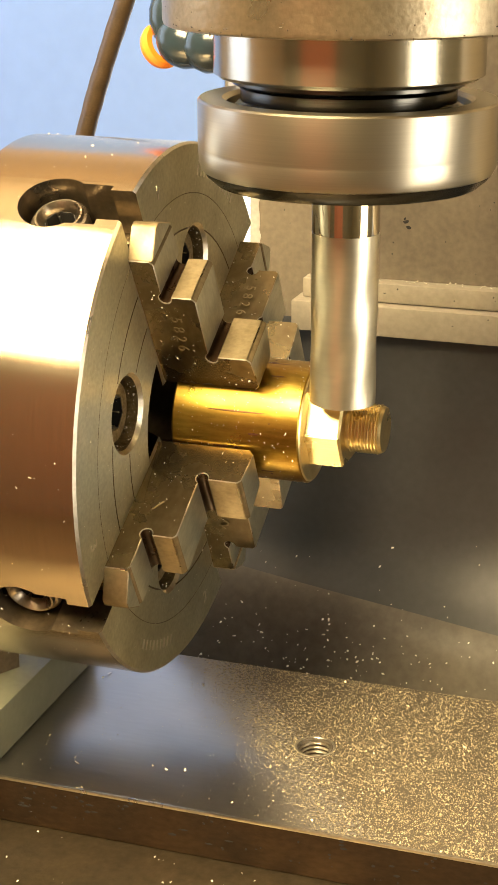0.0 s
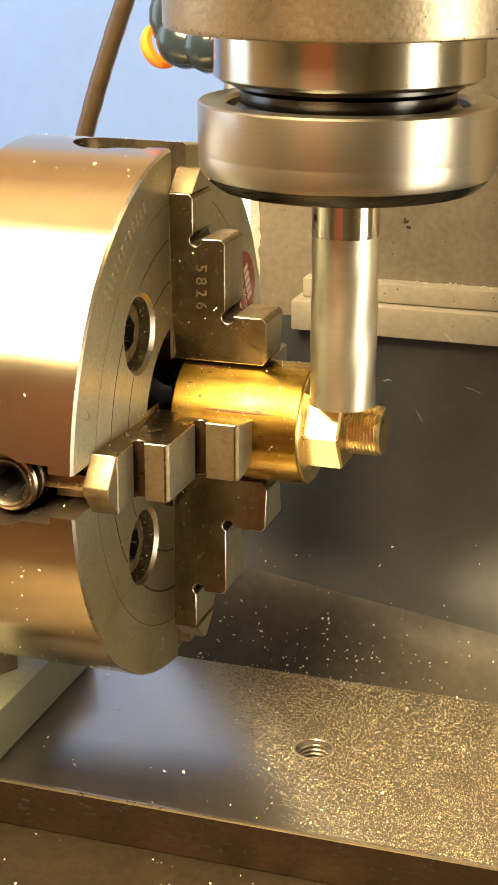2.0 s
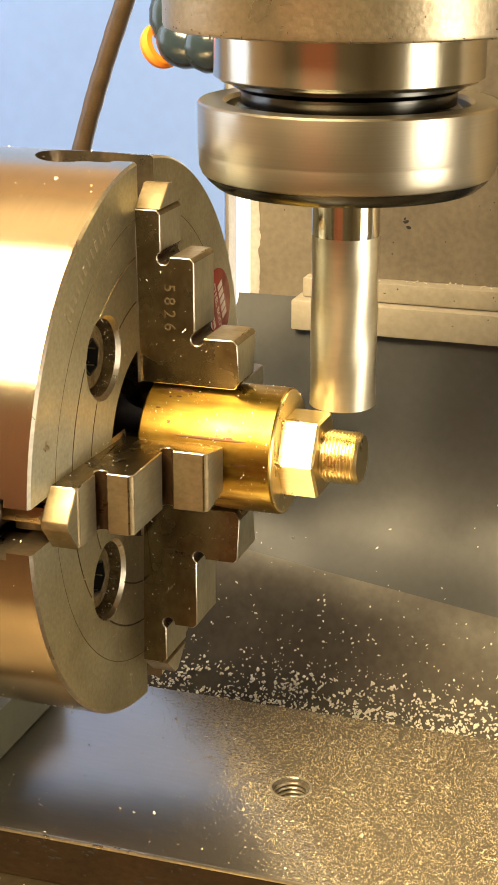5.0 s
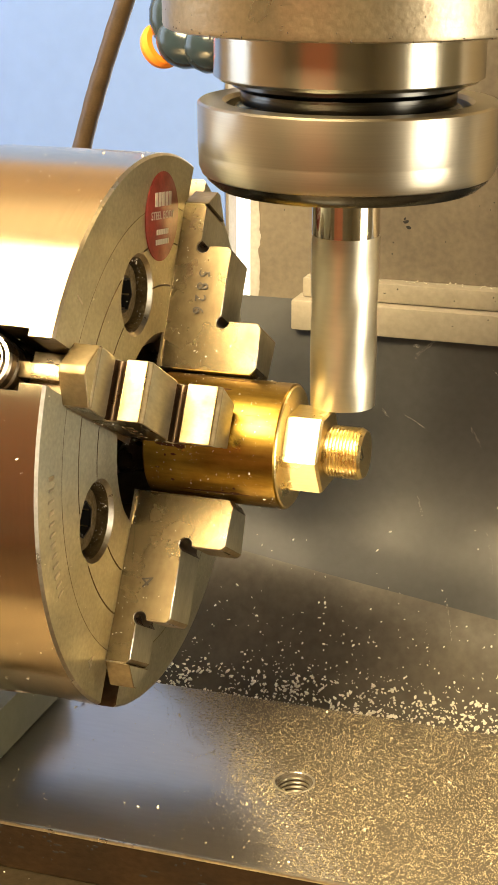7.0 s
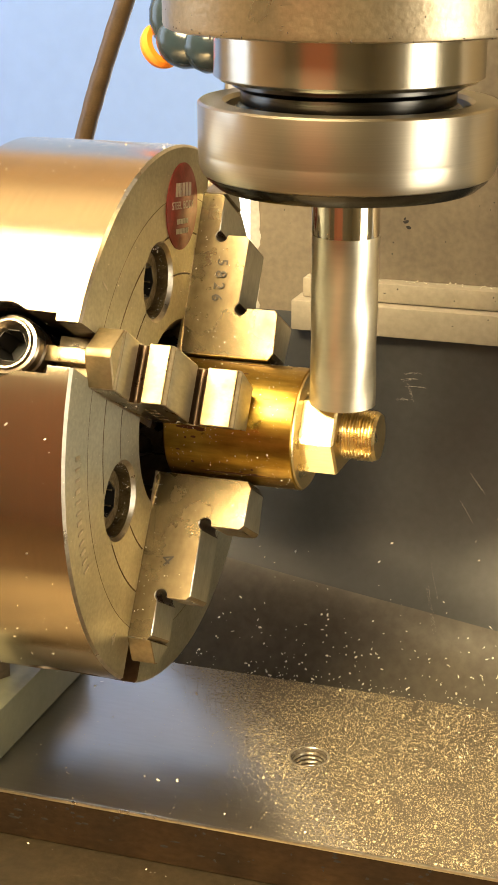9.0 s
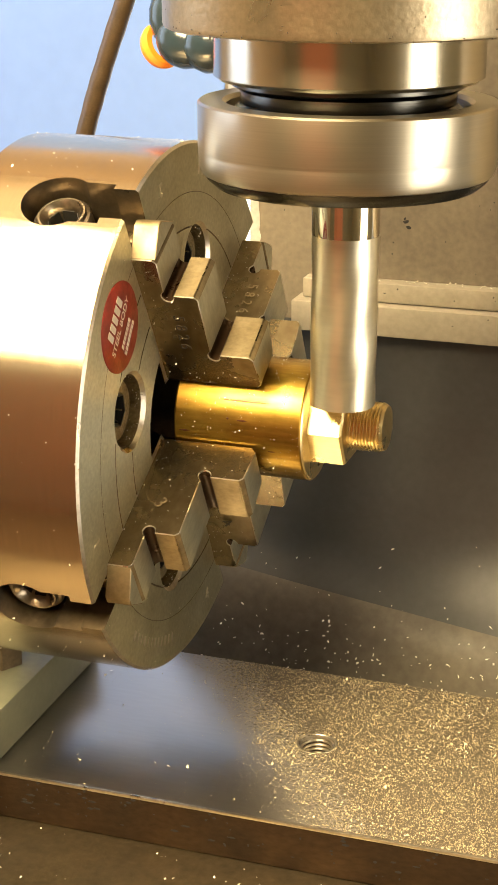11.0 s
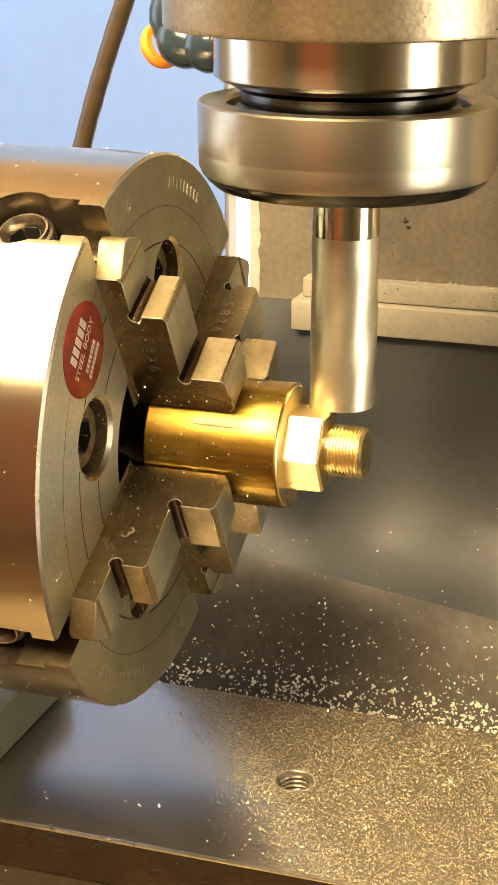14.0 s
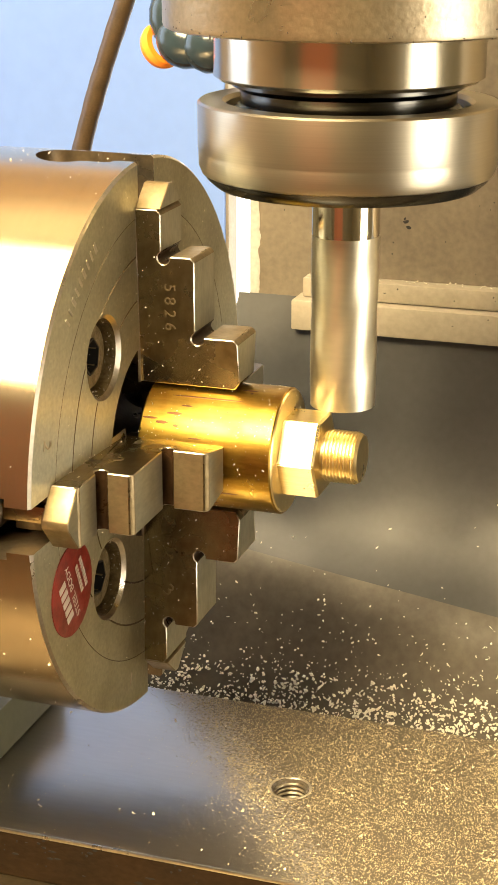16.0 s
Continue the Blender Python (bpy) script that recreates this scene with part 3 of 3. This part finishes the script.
def jaw(c, turn, k):
    # stepped outline: x out of the face, z along the radius; a drilled relief in each inner corner
    drills = ((0.0188, 0.0345), (0.0085, 0.0580))
    pts = [(-0.0002, 0.0215), (-0.0002, 0.0193), (0.0295, 0.0193), (0.0312, 0.0215), (0.0312, 0.0338), (0.0300, 0.0350)]
    for (cx, cz), top in zip(drills, ((0.0168, 0.0585), None)):
        pts += [(cx + 0.0019 * math.cos(radians(15 - 26 * i)), cz + 0.0019 * math.sin(radians(15 - 26 * i))) for i in range(11)]
        if top:
            pts += [(0.0180, 0.0573), top]
    pts += [(0.0077, 0.0708), (0.0065, 0.0720), (-0.0002, 0.0720)]
    j = part("jaw", prism(pts, -0.0088, 0.0088, 0.00028), [JAW, JAW_STEP, RELIEF_SHADE, STEEL_EDGE, JAW_FRONT], c)
    # Fronts lighter, sides darker: light and shade in the colours, besides wear.
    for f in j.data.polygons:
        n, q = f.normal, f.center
        # Relief walls are dark brown: the recess shade is put into their colour.
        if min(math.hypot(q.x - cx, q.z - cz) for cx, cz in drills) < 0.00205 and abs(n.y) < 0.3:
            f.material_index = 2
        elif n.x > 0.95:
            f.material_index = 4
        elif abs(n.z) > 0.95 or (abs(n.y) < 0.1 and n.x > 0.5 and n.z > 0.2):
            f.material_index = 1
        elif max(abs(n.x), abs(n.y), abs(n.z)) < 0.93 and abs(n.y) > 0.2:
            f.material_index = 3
    # tapered gripping end
    for v in j.data.vertices:
        if v.co.z < 0.034 and v.co.x > 0.0:
            v.co.y *= 1 - 0.30 * max(0, (0.0300 - v.co.z) / 0.0107) if v.co.z < 0.0300 else 1
    j.matrix_basis = turn
    part("guide", box(-0.0125, -0.0002, -0.0061, 0.0061, 0.024, 0.0690, 0.0004), DARK_STEEL, j, "oily guide tongue with the slot's shade in its colour")
    gable = prism([(-0.0088, 0.0721), (-0.0012, 0.0786), (0.0012, 0.0786), (0.0088, 0.0721)], -0.0077, 0.0002, 0.0003)
    end = part("outer_end", gable, [JAW_STEP, JAW_FRONT], j, "worn bright sloping outer end", m=Matrix.Rotation(radians(90), 4, "Z"))
    for f in end.data.polygons:
        f.material_index = 1 if f.normal.x > 0.95 else 0
    part("tail", box(-0.0185, -0.0002, -0.0024, 0.0024, 0.050, 0.0728, 0.0005), JAW, j, "bright narrow rib")
    # stamped figures on the side faces, reading along the radius
    m = Matrix(((0, 1, 0), (0, 0, -1), (-1, 0, 0))).to_4x4()
    m.translation = (0.0102, -0.0088, 0.0435)
    for i, d in enumerate("5826"):
        writing("stamped_digit", d, 0.0050, m @ Matrix.Translation((-0.0058 + 0.0039 * i, 0, 0)), INK if k == 3 else JAW_STEP, j, 0.00008)
    m = Matrix.Translation((0.0085, 0.0088, 0.0470)) @ Matrix.Rotation(radians(180), 4, "Z") @ Matrix.Rotation(radians(90), 4, "X") @ Matrix.Rotation(radians(140), 4, "Z")
    writing("stamped_figure", str((3, 4, 1, 2)[k]), 0.0062, m, INK if k == 1 else JAW_STEP, j, 0.0001)


def face_bolt(c, m):
    b = part("face_bolt", lathe([(0, -0.0120), (0.0048, -0.0120), (0.0048, -0.0048), (0.0056, -0.0040), (0.0090, -0.0040), (0.0098, -0.0050), (0.0098, -0.017), (0, -0.017)], 40, "X"), BORE, c, "sunk socket-head bolt caked with chips")
    b.matrix_basis = m
    # Black socket lining: the shade of the deep hole is its colour.
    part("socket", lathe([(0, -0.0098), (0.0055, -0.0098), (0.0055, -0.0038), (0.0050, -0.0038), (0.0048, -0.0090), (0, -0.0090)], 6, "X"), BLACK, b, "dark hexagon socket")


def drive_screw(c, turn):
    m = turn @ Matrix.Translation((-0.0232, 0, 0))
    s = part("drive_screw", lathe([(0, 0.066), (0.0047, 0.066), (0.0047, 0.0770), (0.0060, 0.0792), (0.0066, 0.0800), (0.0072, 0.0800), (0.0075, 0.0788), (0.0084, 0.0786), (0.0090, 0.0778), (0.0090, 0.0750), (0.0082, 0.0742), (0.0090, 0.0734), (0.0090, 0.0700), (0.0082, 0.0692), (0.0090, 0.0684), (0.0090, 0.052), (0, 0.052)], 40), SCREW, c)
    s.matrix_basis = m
    # Lined in black to put the hole's shade into the colour.
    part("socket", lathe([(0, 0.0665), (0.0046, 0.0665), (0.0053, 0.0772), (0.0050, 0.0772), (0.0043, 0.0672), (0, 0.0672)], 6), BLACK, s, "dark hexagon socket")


def badge(c):
    a = radians(23)
    m = Matrix.Rotation(a, 4, "X") @ Matrix.Translation((0.0, 0.0665, 0)) 
    b = part("badge", lathe([(0, 0.0), (0.0135, 0.0), (0.0135, 0.00025), (0.0132, 0.0004), (0, 0.0004)], 48, "X"), RED, c, "round red enamel badge with pale print")
    b.matrix_basis = m
    # the maker's word and the small lines are bars; one line can be read
    m = Matrix(((0, 0, 1), (0, 1, 0), (-1, 0, 0))).to_4x4()
    for y, w, h, n in ((0.0052, 0.0140, 0.0042, 5), (-0.0046, 0.0100, 0.0016, 7), (-0.0076, 0.0110, 0.0016, 8)):
        for i in range(n):
            p = part("print_bar", box(-w / n * 0.36, w / n * 0.36, -h / 2, h / 2, -0.0001, 0.0001), WHITE_INK, b, smooth=False)
            p.matrix_basis = m @ Matrix.Translation((-w / 2 + w * (i + 0.5) / n, y, 0.00045))
    writing("print_words", "STEEL BODY", 0.0034, m @ Matrix.Translation((0, 0.0003, 0.00042)), WHITE_INK, b, 0.00006)


def clinging_chips(c):
    rng = random.Random(21)
    bm = bmesh.new()
    for k in range(4):
        turn = Matrix.Rotation(radians(90 * k), 4, "X")
        for i in range(150):
            side = rng.choice((-1, 1))
            x, r = 0.030 * rng.random() ** 1.3, rng.uniform(0.021, 0.070)
            if x > (0.030 if r < 0.034 else 0.017 if r < 0.058 else 0.0065):
                continue
            flake(bm, turn @ tumbled((x, side * 0.00895, r), 0.00012 + 0.00040 * rng.random() ** 2, rng, 1.3), rng)
    for i in range(420):
        a, r = rng.uniform(0, 6.28), rng.uniform(0.034, 0.083)
        flake(bm, tumbled((0.0001, r * math.cos(a), r * math.sin(a)), 0.0001 + 0.00025 * rng.random() ** 2, rng, 1.3), rng)
    for i in range(260):
        a = rng.uniform(0, 6.28)
        flake(bm, tumbled((rng.uniform(-0.054, -0.001), 0.0855 * math.cos(a), 0.0855 * math.sin(a)), 0.00015 + 0.0006 * rng.random() ** 4, rng, 1.3), rng)
    for i in range(260):
        k, f = rng.randrange(4), rng.random()
        a = radians(45 + 90 * k)
        b = rng.uniform(0, 6.28)
        flake(bm, tumbled((-0.0015 - 0.003 * f, 0.048 * math.cos(a) + 0.0109 * math.cos(b), 0.048 * math.sin(a) + 0.0109 * math.sin(b)), 0.0002 + 0.0003 * rng.random(), rng, 1.3), rng)
    ob = part("clinging_chips", bm, CHIP, c, "tiny brass chips stuck to oily steel", smooth=False)
    ob["kind"] = "stuff"


CHUCK = chuck()
clinging_chips(CHUCK)


# ---- workpiece ----
def workpiece():
    w = empty("brass_workpiece", label="turned brass bar with milled hexagon and threaded end", category="workpiece")
    x0 = CX
    rw, a = 0.0191, 0.01153
    part("bar", lathe([(0, 0.003), (rw - 0.0006, 0.003), (rw, 0.0036), (rw, 0.0440), (rw - 0.0004, 0.0444), (0, 0.0444)], 96, "X"), BRASS, w)
    part("faced_end", lathe([(0.0100, 0.0444), (rw - 0.0005, 0.0444), (rw - 0.0009, 0.0448), (0.0100, 0.0448)], 96, "X", closed=True), BRASS_CUT, w, "pale freshly faced end")
    rc = a / math.cos(math.pi / 6)
    bm = bmesh.new()
    ends = []
    for x, s in ((0.0442, 1), (0.0550, 1), (0.0558, 0.95)):
        ends.append([bm.verts.new((x, s * rc * math.cos(radians(60 * i)), s * rc * math.sin(radians(60 * i)))) for i in range(6)])
    for p, q in zip(ends, ends[1:]):
        for i in range(6):
            bm.faces.new((p[i], p[(i + 1) % 6], q[(i + 1) % 6], q[i]))
    bm.faces.new(ends[0][::-1])
    bm.faces.new(ends[-1])
    sharp = [e for e in bm.edges if abs(e.verts[0].co.x - e.verts[1].co.x) > 0.005]
    bmesh.ops.bevel(bm, geom=sharp, offset=0.0003, segments=2, affect="EDGES")
    part("hexagon", bm, BRASS_CUT, w, "freshly milled bright hexagon")
    # threaded end
    prof = [(0, 0.0556), (0.0070, 0.0556), (0.0070, 0.0566)]
    x, p = 0.0566, 0.00105
    while x < 0.0655:
        prof += [(0.0072, x), (0.0079, x + p * 0.4), (0.0079, x + p * 0.55), (0.0072, x + p * 0.95)]
        x += p
    prof += [(0.0076, x + 0.0002), (0.0070, x + 0.0012), (0, x + 0.0012)]
    part("thread", lathe(prof, 64, "X"), BRASS_CUT, w, "cut thread")
    rng = random.Random(22)
    bm = bmesh.new()
    for i in range(700):
        b, x = rng.uniform(0, 6.28), rng.uniform(0.005, 0.0438)
        flake(bm, tumbled((x, 0.01915 * math.cos(b), 0.01915 * math.sin(b)), 0.00012 + 0.0004 * rng.random() ** 3, rng, 1.4), rng)
    for i in range(60):
        b, q = rng.uniform(0, 6.28), rng.uniform(0.0125, 0.0188)
        flake(bm, tumbled((0.0449, q * math.cos(b), q * math.sin(b)), 0.00012 + 0.0003 * rng.random() ** 2, rng, 1.4), rng)
    ob = part("clinging_chips", bm, CHIP, w, "tiny bright chips stuck to the brass", smooth=False)
    ob["kind"] = "stuff"
    bm = bmesh.new()
    for i in range(46):
        b, x = rng.uniform(0, 6.28), rng.uniform(0.006, 0.036)
        m = Matrix.Rotation(b, 4, "X") @ Matrix.Translation((x, 0, 0.01908)) @ Matrix.Diagonal((0.0004 + 0.003 * rng.random() ** 2, 0.0002 + 0.0004 * rng.random(), 0.00006, 1))
        bmesh.ops.create_icosphere(bm, subdivisions=1, radius=1, matrix=m)
    # long dark streaks along the bar
    for turn, x, half, wide in ((67, 0.0255, 0.0122, 0.0005), (74, 0.0190, 0.0070, 0.0003), (128, 0.024, 0.010, 0.0003), (208, 0.022, 0.012, 0.0003), (300, 0.026, 0.009, 0.0004), (20, 0.012, 0.005, 0.0006)):
        m = Matrix.Rotation(radians(turn), 4, "X") @ Matrix.Translation((x, 0, 0.01908)) @ Matrix.Diagonal((half, wide, 0.00008, 1))
        bmesh.ops.create_icosphere(bm, subdivisions=2, radius=1, matrix=m)
    part("tarnish_marks", bm, mat("brown_tarnish", (0.14, 0.06, 0.03), 0.4, 0.7, (60, 60, 60), 0.3, 0.1), w, "dark tarnish streaks")
    return w


WORK = workpiece()


# ---- spindle ----
def spindle():
    s = empty("milling_spindle", label="ground steel spindle nose with collet nut", category="machine spindle")
    part("nose", lathe([(0, 0.2245), (0.0370, 0.2240), (0.0387, 0.2252), (0.0387, 0.2440), (0, 0.2440)], 128), SPINDLE, s)
    # Neck, lower ring and collet: groove and underside shade put into darker steel.
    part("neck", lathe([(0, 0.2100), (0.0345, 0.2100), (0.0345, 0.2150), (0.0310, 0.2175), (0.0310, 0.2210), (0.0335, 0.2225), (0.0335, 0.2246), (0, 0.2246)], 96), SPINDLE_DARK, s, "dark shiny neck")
    part("collet_nut", lathe([(0.0350, 0.2100), (0.0350, 0.2170), (0.0362, 0.2182), (0.0427, 0.2182), (0.0433, 0.2176), (0.0433, 0.2050), (0.04315, 0.2046), (0.0431, 0.2038), (0.0430, 0.2000), (0.0421, 0.1978), (0.0380, 0.1957), (0.0150, 0.1957), (0.0150, 0.2100)], 160, closed=True), NUT, s)
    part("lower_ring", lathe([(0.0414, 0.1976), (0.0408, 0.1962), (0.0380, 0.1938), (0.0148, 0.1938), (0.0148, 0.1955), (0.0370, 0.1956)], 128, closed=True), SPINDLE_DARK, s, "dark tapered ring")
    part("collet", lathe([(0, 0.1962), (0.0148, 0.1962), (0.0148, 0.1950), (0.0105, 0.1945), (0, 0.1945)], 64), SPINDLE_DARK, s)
    return s


def end_mill():
    e = empty("end_mill", label="four-flute high-speed steel end mill spinning in the collet", category="milling cutter")
    part("shank", lathe([(0, 0.1790), (0.0099, 0.1790), (0.0100, 0.1800), (0.0100, 0.1975), (0, 0.1975)], 64), CUTTER, e)
    bm = bmesh.new()
    n, rows = 64, 60
    rings = []
    for k in range(rows + 1):
        z = 0.1270 + (0.1790 - 0.1270) * k / rows
        fade = min(1, (0.1795 - z) / 0.012)
        ring = []
        for i in range(n):
            a = 2 * math.pi * i / n
            ph = (4 * (a - (z - 0.127) * 55)) % (2 * math.pi)
            dip = (0.5 - 0.5 * math.cos(ph)) ** 2.2
            r = 0.0100 - 0.00028 * dip * max(0, fade)
            ring.append(bm.verts.new((r * math.cos(a), r * math.sin(a), z)))
        rings.append(ring)
    for p, q in zip(rings, rings[1:]):
        for i in range(n):
            bm.faces.new((p[i], p[(i + 1) % n], q[(i + 1) % n], q[i]))
    bm.faces.new(rings[0][::-1])
    bm.faces.new(rings[-1])
    part("fluted_body", bm, FLUTE, e, "bright fluted cutting part")
    return e


def spindle_head():
    h = empty("spindle_head", label="worn metal spindle housing with chipped lower edge", category="machine head")
    part("housing", lathe([(0, 0.2440), (0.0392, 0.2440), (0.0392, 0.2400), (0.0516, 0.2383), (0.0526, 0.2388), (0.0530, 0.2400), (0.0530, 0.36), (0, 0.36)], 128), HOUSING, h)
    rng = random.Random(3)
    bm = bmesh.new()
    for k in range(70):
        a = radians(rng.uniform(-170, 10))
        z = 0.2385 + 0.020 * rng.random() ** 2.2
        m = Matrix.Rotation(a, 4, "Z") @ Matrix.Translation((0.0530, 0, z)) @ Matrix.Diagonal((0.00010, 0.00012 + 0.0005 * rng.random() ** 3, 0.00012 + 0.0006 * rng.random() ** 3, 1))
        bmesh.ops.create_icosphere(bm, subdivisions=1, radius=1, matrix=m)
    part("pits", bm, HEAD_DARK, h, "small dark pits and chips")
    return h


SPINDLE_UNIT, MILL, SPINDLE_HEAD = spindle(), end_mill(), spindle_head()


# ---- coolant nozzle, hose ----
def coolant_nozzle():
    c = empty("coolant_nozzle", label="dark teal segmented coolant hose with orange nozzle ring", category="coolant hose")
    line = [Vector(p) for p in ((-0.0735, 0.060, 0.275), (-0.0740, 0.058, 0.257), (-0.0728, 0.056, 0.2415), (-0.0730, 0.052, 0.2300), (-0.063, 0.048, 0.2265), (-0.052, 0.046, 0.2290))]
    for k, (p, q) in enumerate(zip(line, line[1:])):
        way = (q - p)
        L = way.length
        prof = [(0, -0.2 * L), (0.0070, -0.1 * L), (0.0086, 0.15 * L), (0.0090, 0.42 * L), (0.0085, 0.75 * L), (0.0072, 0.98 * L), (0.0064, 1.12 * L), (0, 1.15 * L)]
        s = part("segment", lathe(prof, 32), TEAL, c)
        s.matrix_basis = Matrix.Translation(p) @ way.to_track_quat("Z", "Y").to_matrix().to_4x4()
    ring = part("nozzle_ring", lathe([(0.0050, -0.002), (0.0070, -0.002), (0.0077, 0.0), (0.0070, 0.002), (0.0050, 0.002)], 40, closed=True), ORANGE, c, "orange plastic ring")
    ring.matrix_basis = Matrix.Translation((-0.0792, 0.056, 0.2258)) @ Vector((0.80, -0.42, 0.42)).to_track_quat("Z", "Y").to_matrix().to_4x4()
    return c


coolant_nozzle()


def hose():
    a, b = Vector((-0.2028, 0.35, 0.245)), Vector((-0.260, 0.35, 0.030))
    pts, rad = [], []
    for k in range(81):
        f = k / 80
        p = a.lerp(b, f) + Vector((-0.010 * math.sin(f * 3.0), 0, 0))
        pts.append(p)
        rad.append(0.0051 * (1 + 0.018 * math.sin(k * 1.35) + 0.02 * math.sin(k * 0.53)))
    ob = tagged(finish("coolant_pipe", tube(pts, rad, 18), HOSE), "brown oily braided hose hanging in front of the blue wall", "hose")
    return ob


hose()


# ---- chips thrown by the cutter ----
def flying_chips():
    rng = random.Random(31)
    chips = []
    bm = bmesh.new()
    strip = [(math.cos(0.5 * k) * 0.0007, math.sin(0.5 * k) * 0.0007, 0.00012 * k) for k in range(5)]
    lo = [bm.verts.new((x, y, z - 0.00011)) for x, y, z in strip]
    hi = [bm.verts.new((x, y, z + 0.00011)) for x, y, z in strip]
    for k in range(4):
        bm.faces.new((lo[k], lo[k + 1], hi[k + 1], hi[k]))
    first = tagged(finish("flying_chip", bm, CHIP, smooth=False), "small curled brass chip thrown off by the cutter", "metal chip", "chips thrown by the cutter")
    for seen, n in ((2.0, 6), (2.5, 12), (3.0, 18), (3.5, 8), (6.5, 8), (7.0, 16), (7.5, 22), (8.0, 12), (8.5, 12), (9.0, 10), (11.5, 16), (12.0, 16), (12.5, 18), (13.0, 18), (13.5, 8)):
        for i in range(n * 7 // 5):
            t0 = seen - rng.uniform(0.02, 0.24)
            v = Vector((rng.uniform(0.12, 0.60), rng.uniform(-0.06, 0.13), rng.uniform(-0.25, 0.70)))
            chips.append((t0, v, rng.uniform(0, 360), rng.uniform(-1, 1)))
    obs = [first] + [copy_thing(first, Matrix()) for _ in chips[1:]]
    return list(zip(obs, chips))


FLYING = flying_chips()


# ---- what moves ----
def motions():
    shift = [(0.0, -24.57), (0.3, -27.3), (0.55, -29.5), (0.8, -29.8), (1.15, -29.6), (1.5, -27.14), (2.0, -23.05), (2.5, -18.46), (3.0, -13.91), (3.5, -9.70), (4.0, -5.59), (4.2, -3.9),
             (5.45, 7.2), (5.7, 8.2), (5.95, 8.2), (6.2, 6.9), (6.5, 4.52), (7.0, 0.0), (7.5, -3.96), (8.0, -8.31), (8.5, -12.84), (9.0, -17.29), (9.2, -19.1),
             (10.2, -28.3), (10.4, -29.6), (10.7, -29.6), (10.95, -27.5), (11.5, -22.5), (12.0, -17.93), (12.5, -13.61), (13.0, -9.25), (13.5, -5.08), (14.0, -0.94), (14.5, 3.32), (15.0, 7.63), (15.2, 8.3), (15.4, 8.4), (15.6, 7.3), (16.0, 3.98)]
    turns = [(0.0, 300), (0.6, 298), (0.7, 258), (0.8, 203), (0.9, 137), (1.0, 70), (1.1, 16), (1.2, 0), (1.3, 0), (5.65, 0), (5.75, 20), (5.85, 50), (5.95, 60), (10.4, 60), (10.5, 80), (10.6, 110), (10.7, 120), (15.15, 120), (15.2, 122), (15.3, 172), (15.4, 180), (16.0, 180)]

    def at(rows, t):
        for (a, u), (b, v) in zip(rows, rows[1:]):
            if a <= t <= b:
                return u + (v - u) * (t - a) / (b - a)
        return rows[-1][1]

    times = sorted({t for t, _ in shift} | {t for t, _ in turns})
    for thing in (MILL_TABLE, FIXTURE, DUSTING, CHIPS, TABLE_CHIPS, HEAD):
        walk(thing, [(t, pose(0, -d / 1000, 0)) for t, d in shift])
    for thing in (CHUCK, WORK):
        walk(thing, [(t, pose(CX, CY - at(shift, t) / 1000, CZ, at(turns, t))) for t in times])
    # the sheet is drawn along by the table
    for thing in (COVER, COVER_SWARF):
        walk(thing, [(t, pose(HINGE[0], HINGE[1], HINGE[2] + d * 0.0003, -(d + 29.8) * 0.13 + 1.0)) for t, d in shift])
    # the quill drops a little after the first turn; the spindle spins
    lift = [(0.0, 0.0007), (1.1, 0.0007), (1.3, 0.0), (16.0, 0.0)]
    walk(SPINDLE_HEAD, [(t, pose(0, 0, z)) for t, z in lift])
    spin = [(k / 30, pose(0, 0, at(lift, k / 30), 0, 0, (83 * k) % 360)) for k in range(481)]
    # each chip leaves the cutter's rim, drops in an arc and comes to rest beyond the plate
    for ob, (t0, v, turn, tip) in FLYING:
        start = Vector((0.0075, 0.002, 0.1268))
        rows = [(0.0, pose(*start, 0, 0, turn))]
        k, p = 0, start
        while k < 40:
            t = k / 30
            p = start + v * t + Vector((0, 0, -4.9 * t * t))
            if p.z < 0.0012 and k:
                break
            rows.append((t0 + t, pose(*p, 60 * tip * k / 4, 30 * tip * k / 4, turn + 12 * k)))
            k += 1
        rows.append((16.0, rows[-1][1]))
        walk(ob, rows)
    walk(SPINDLE_UNIT, spin)
    walk(MILL, spin)


motions()
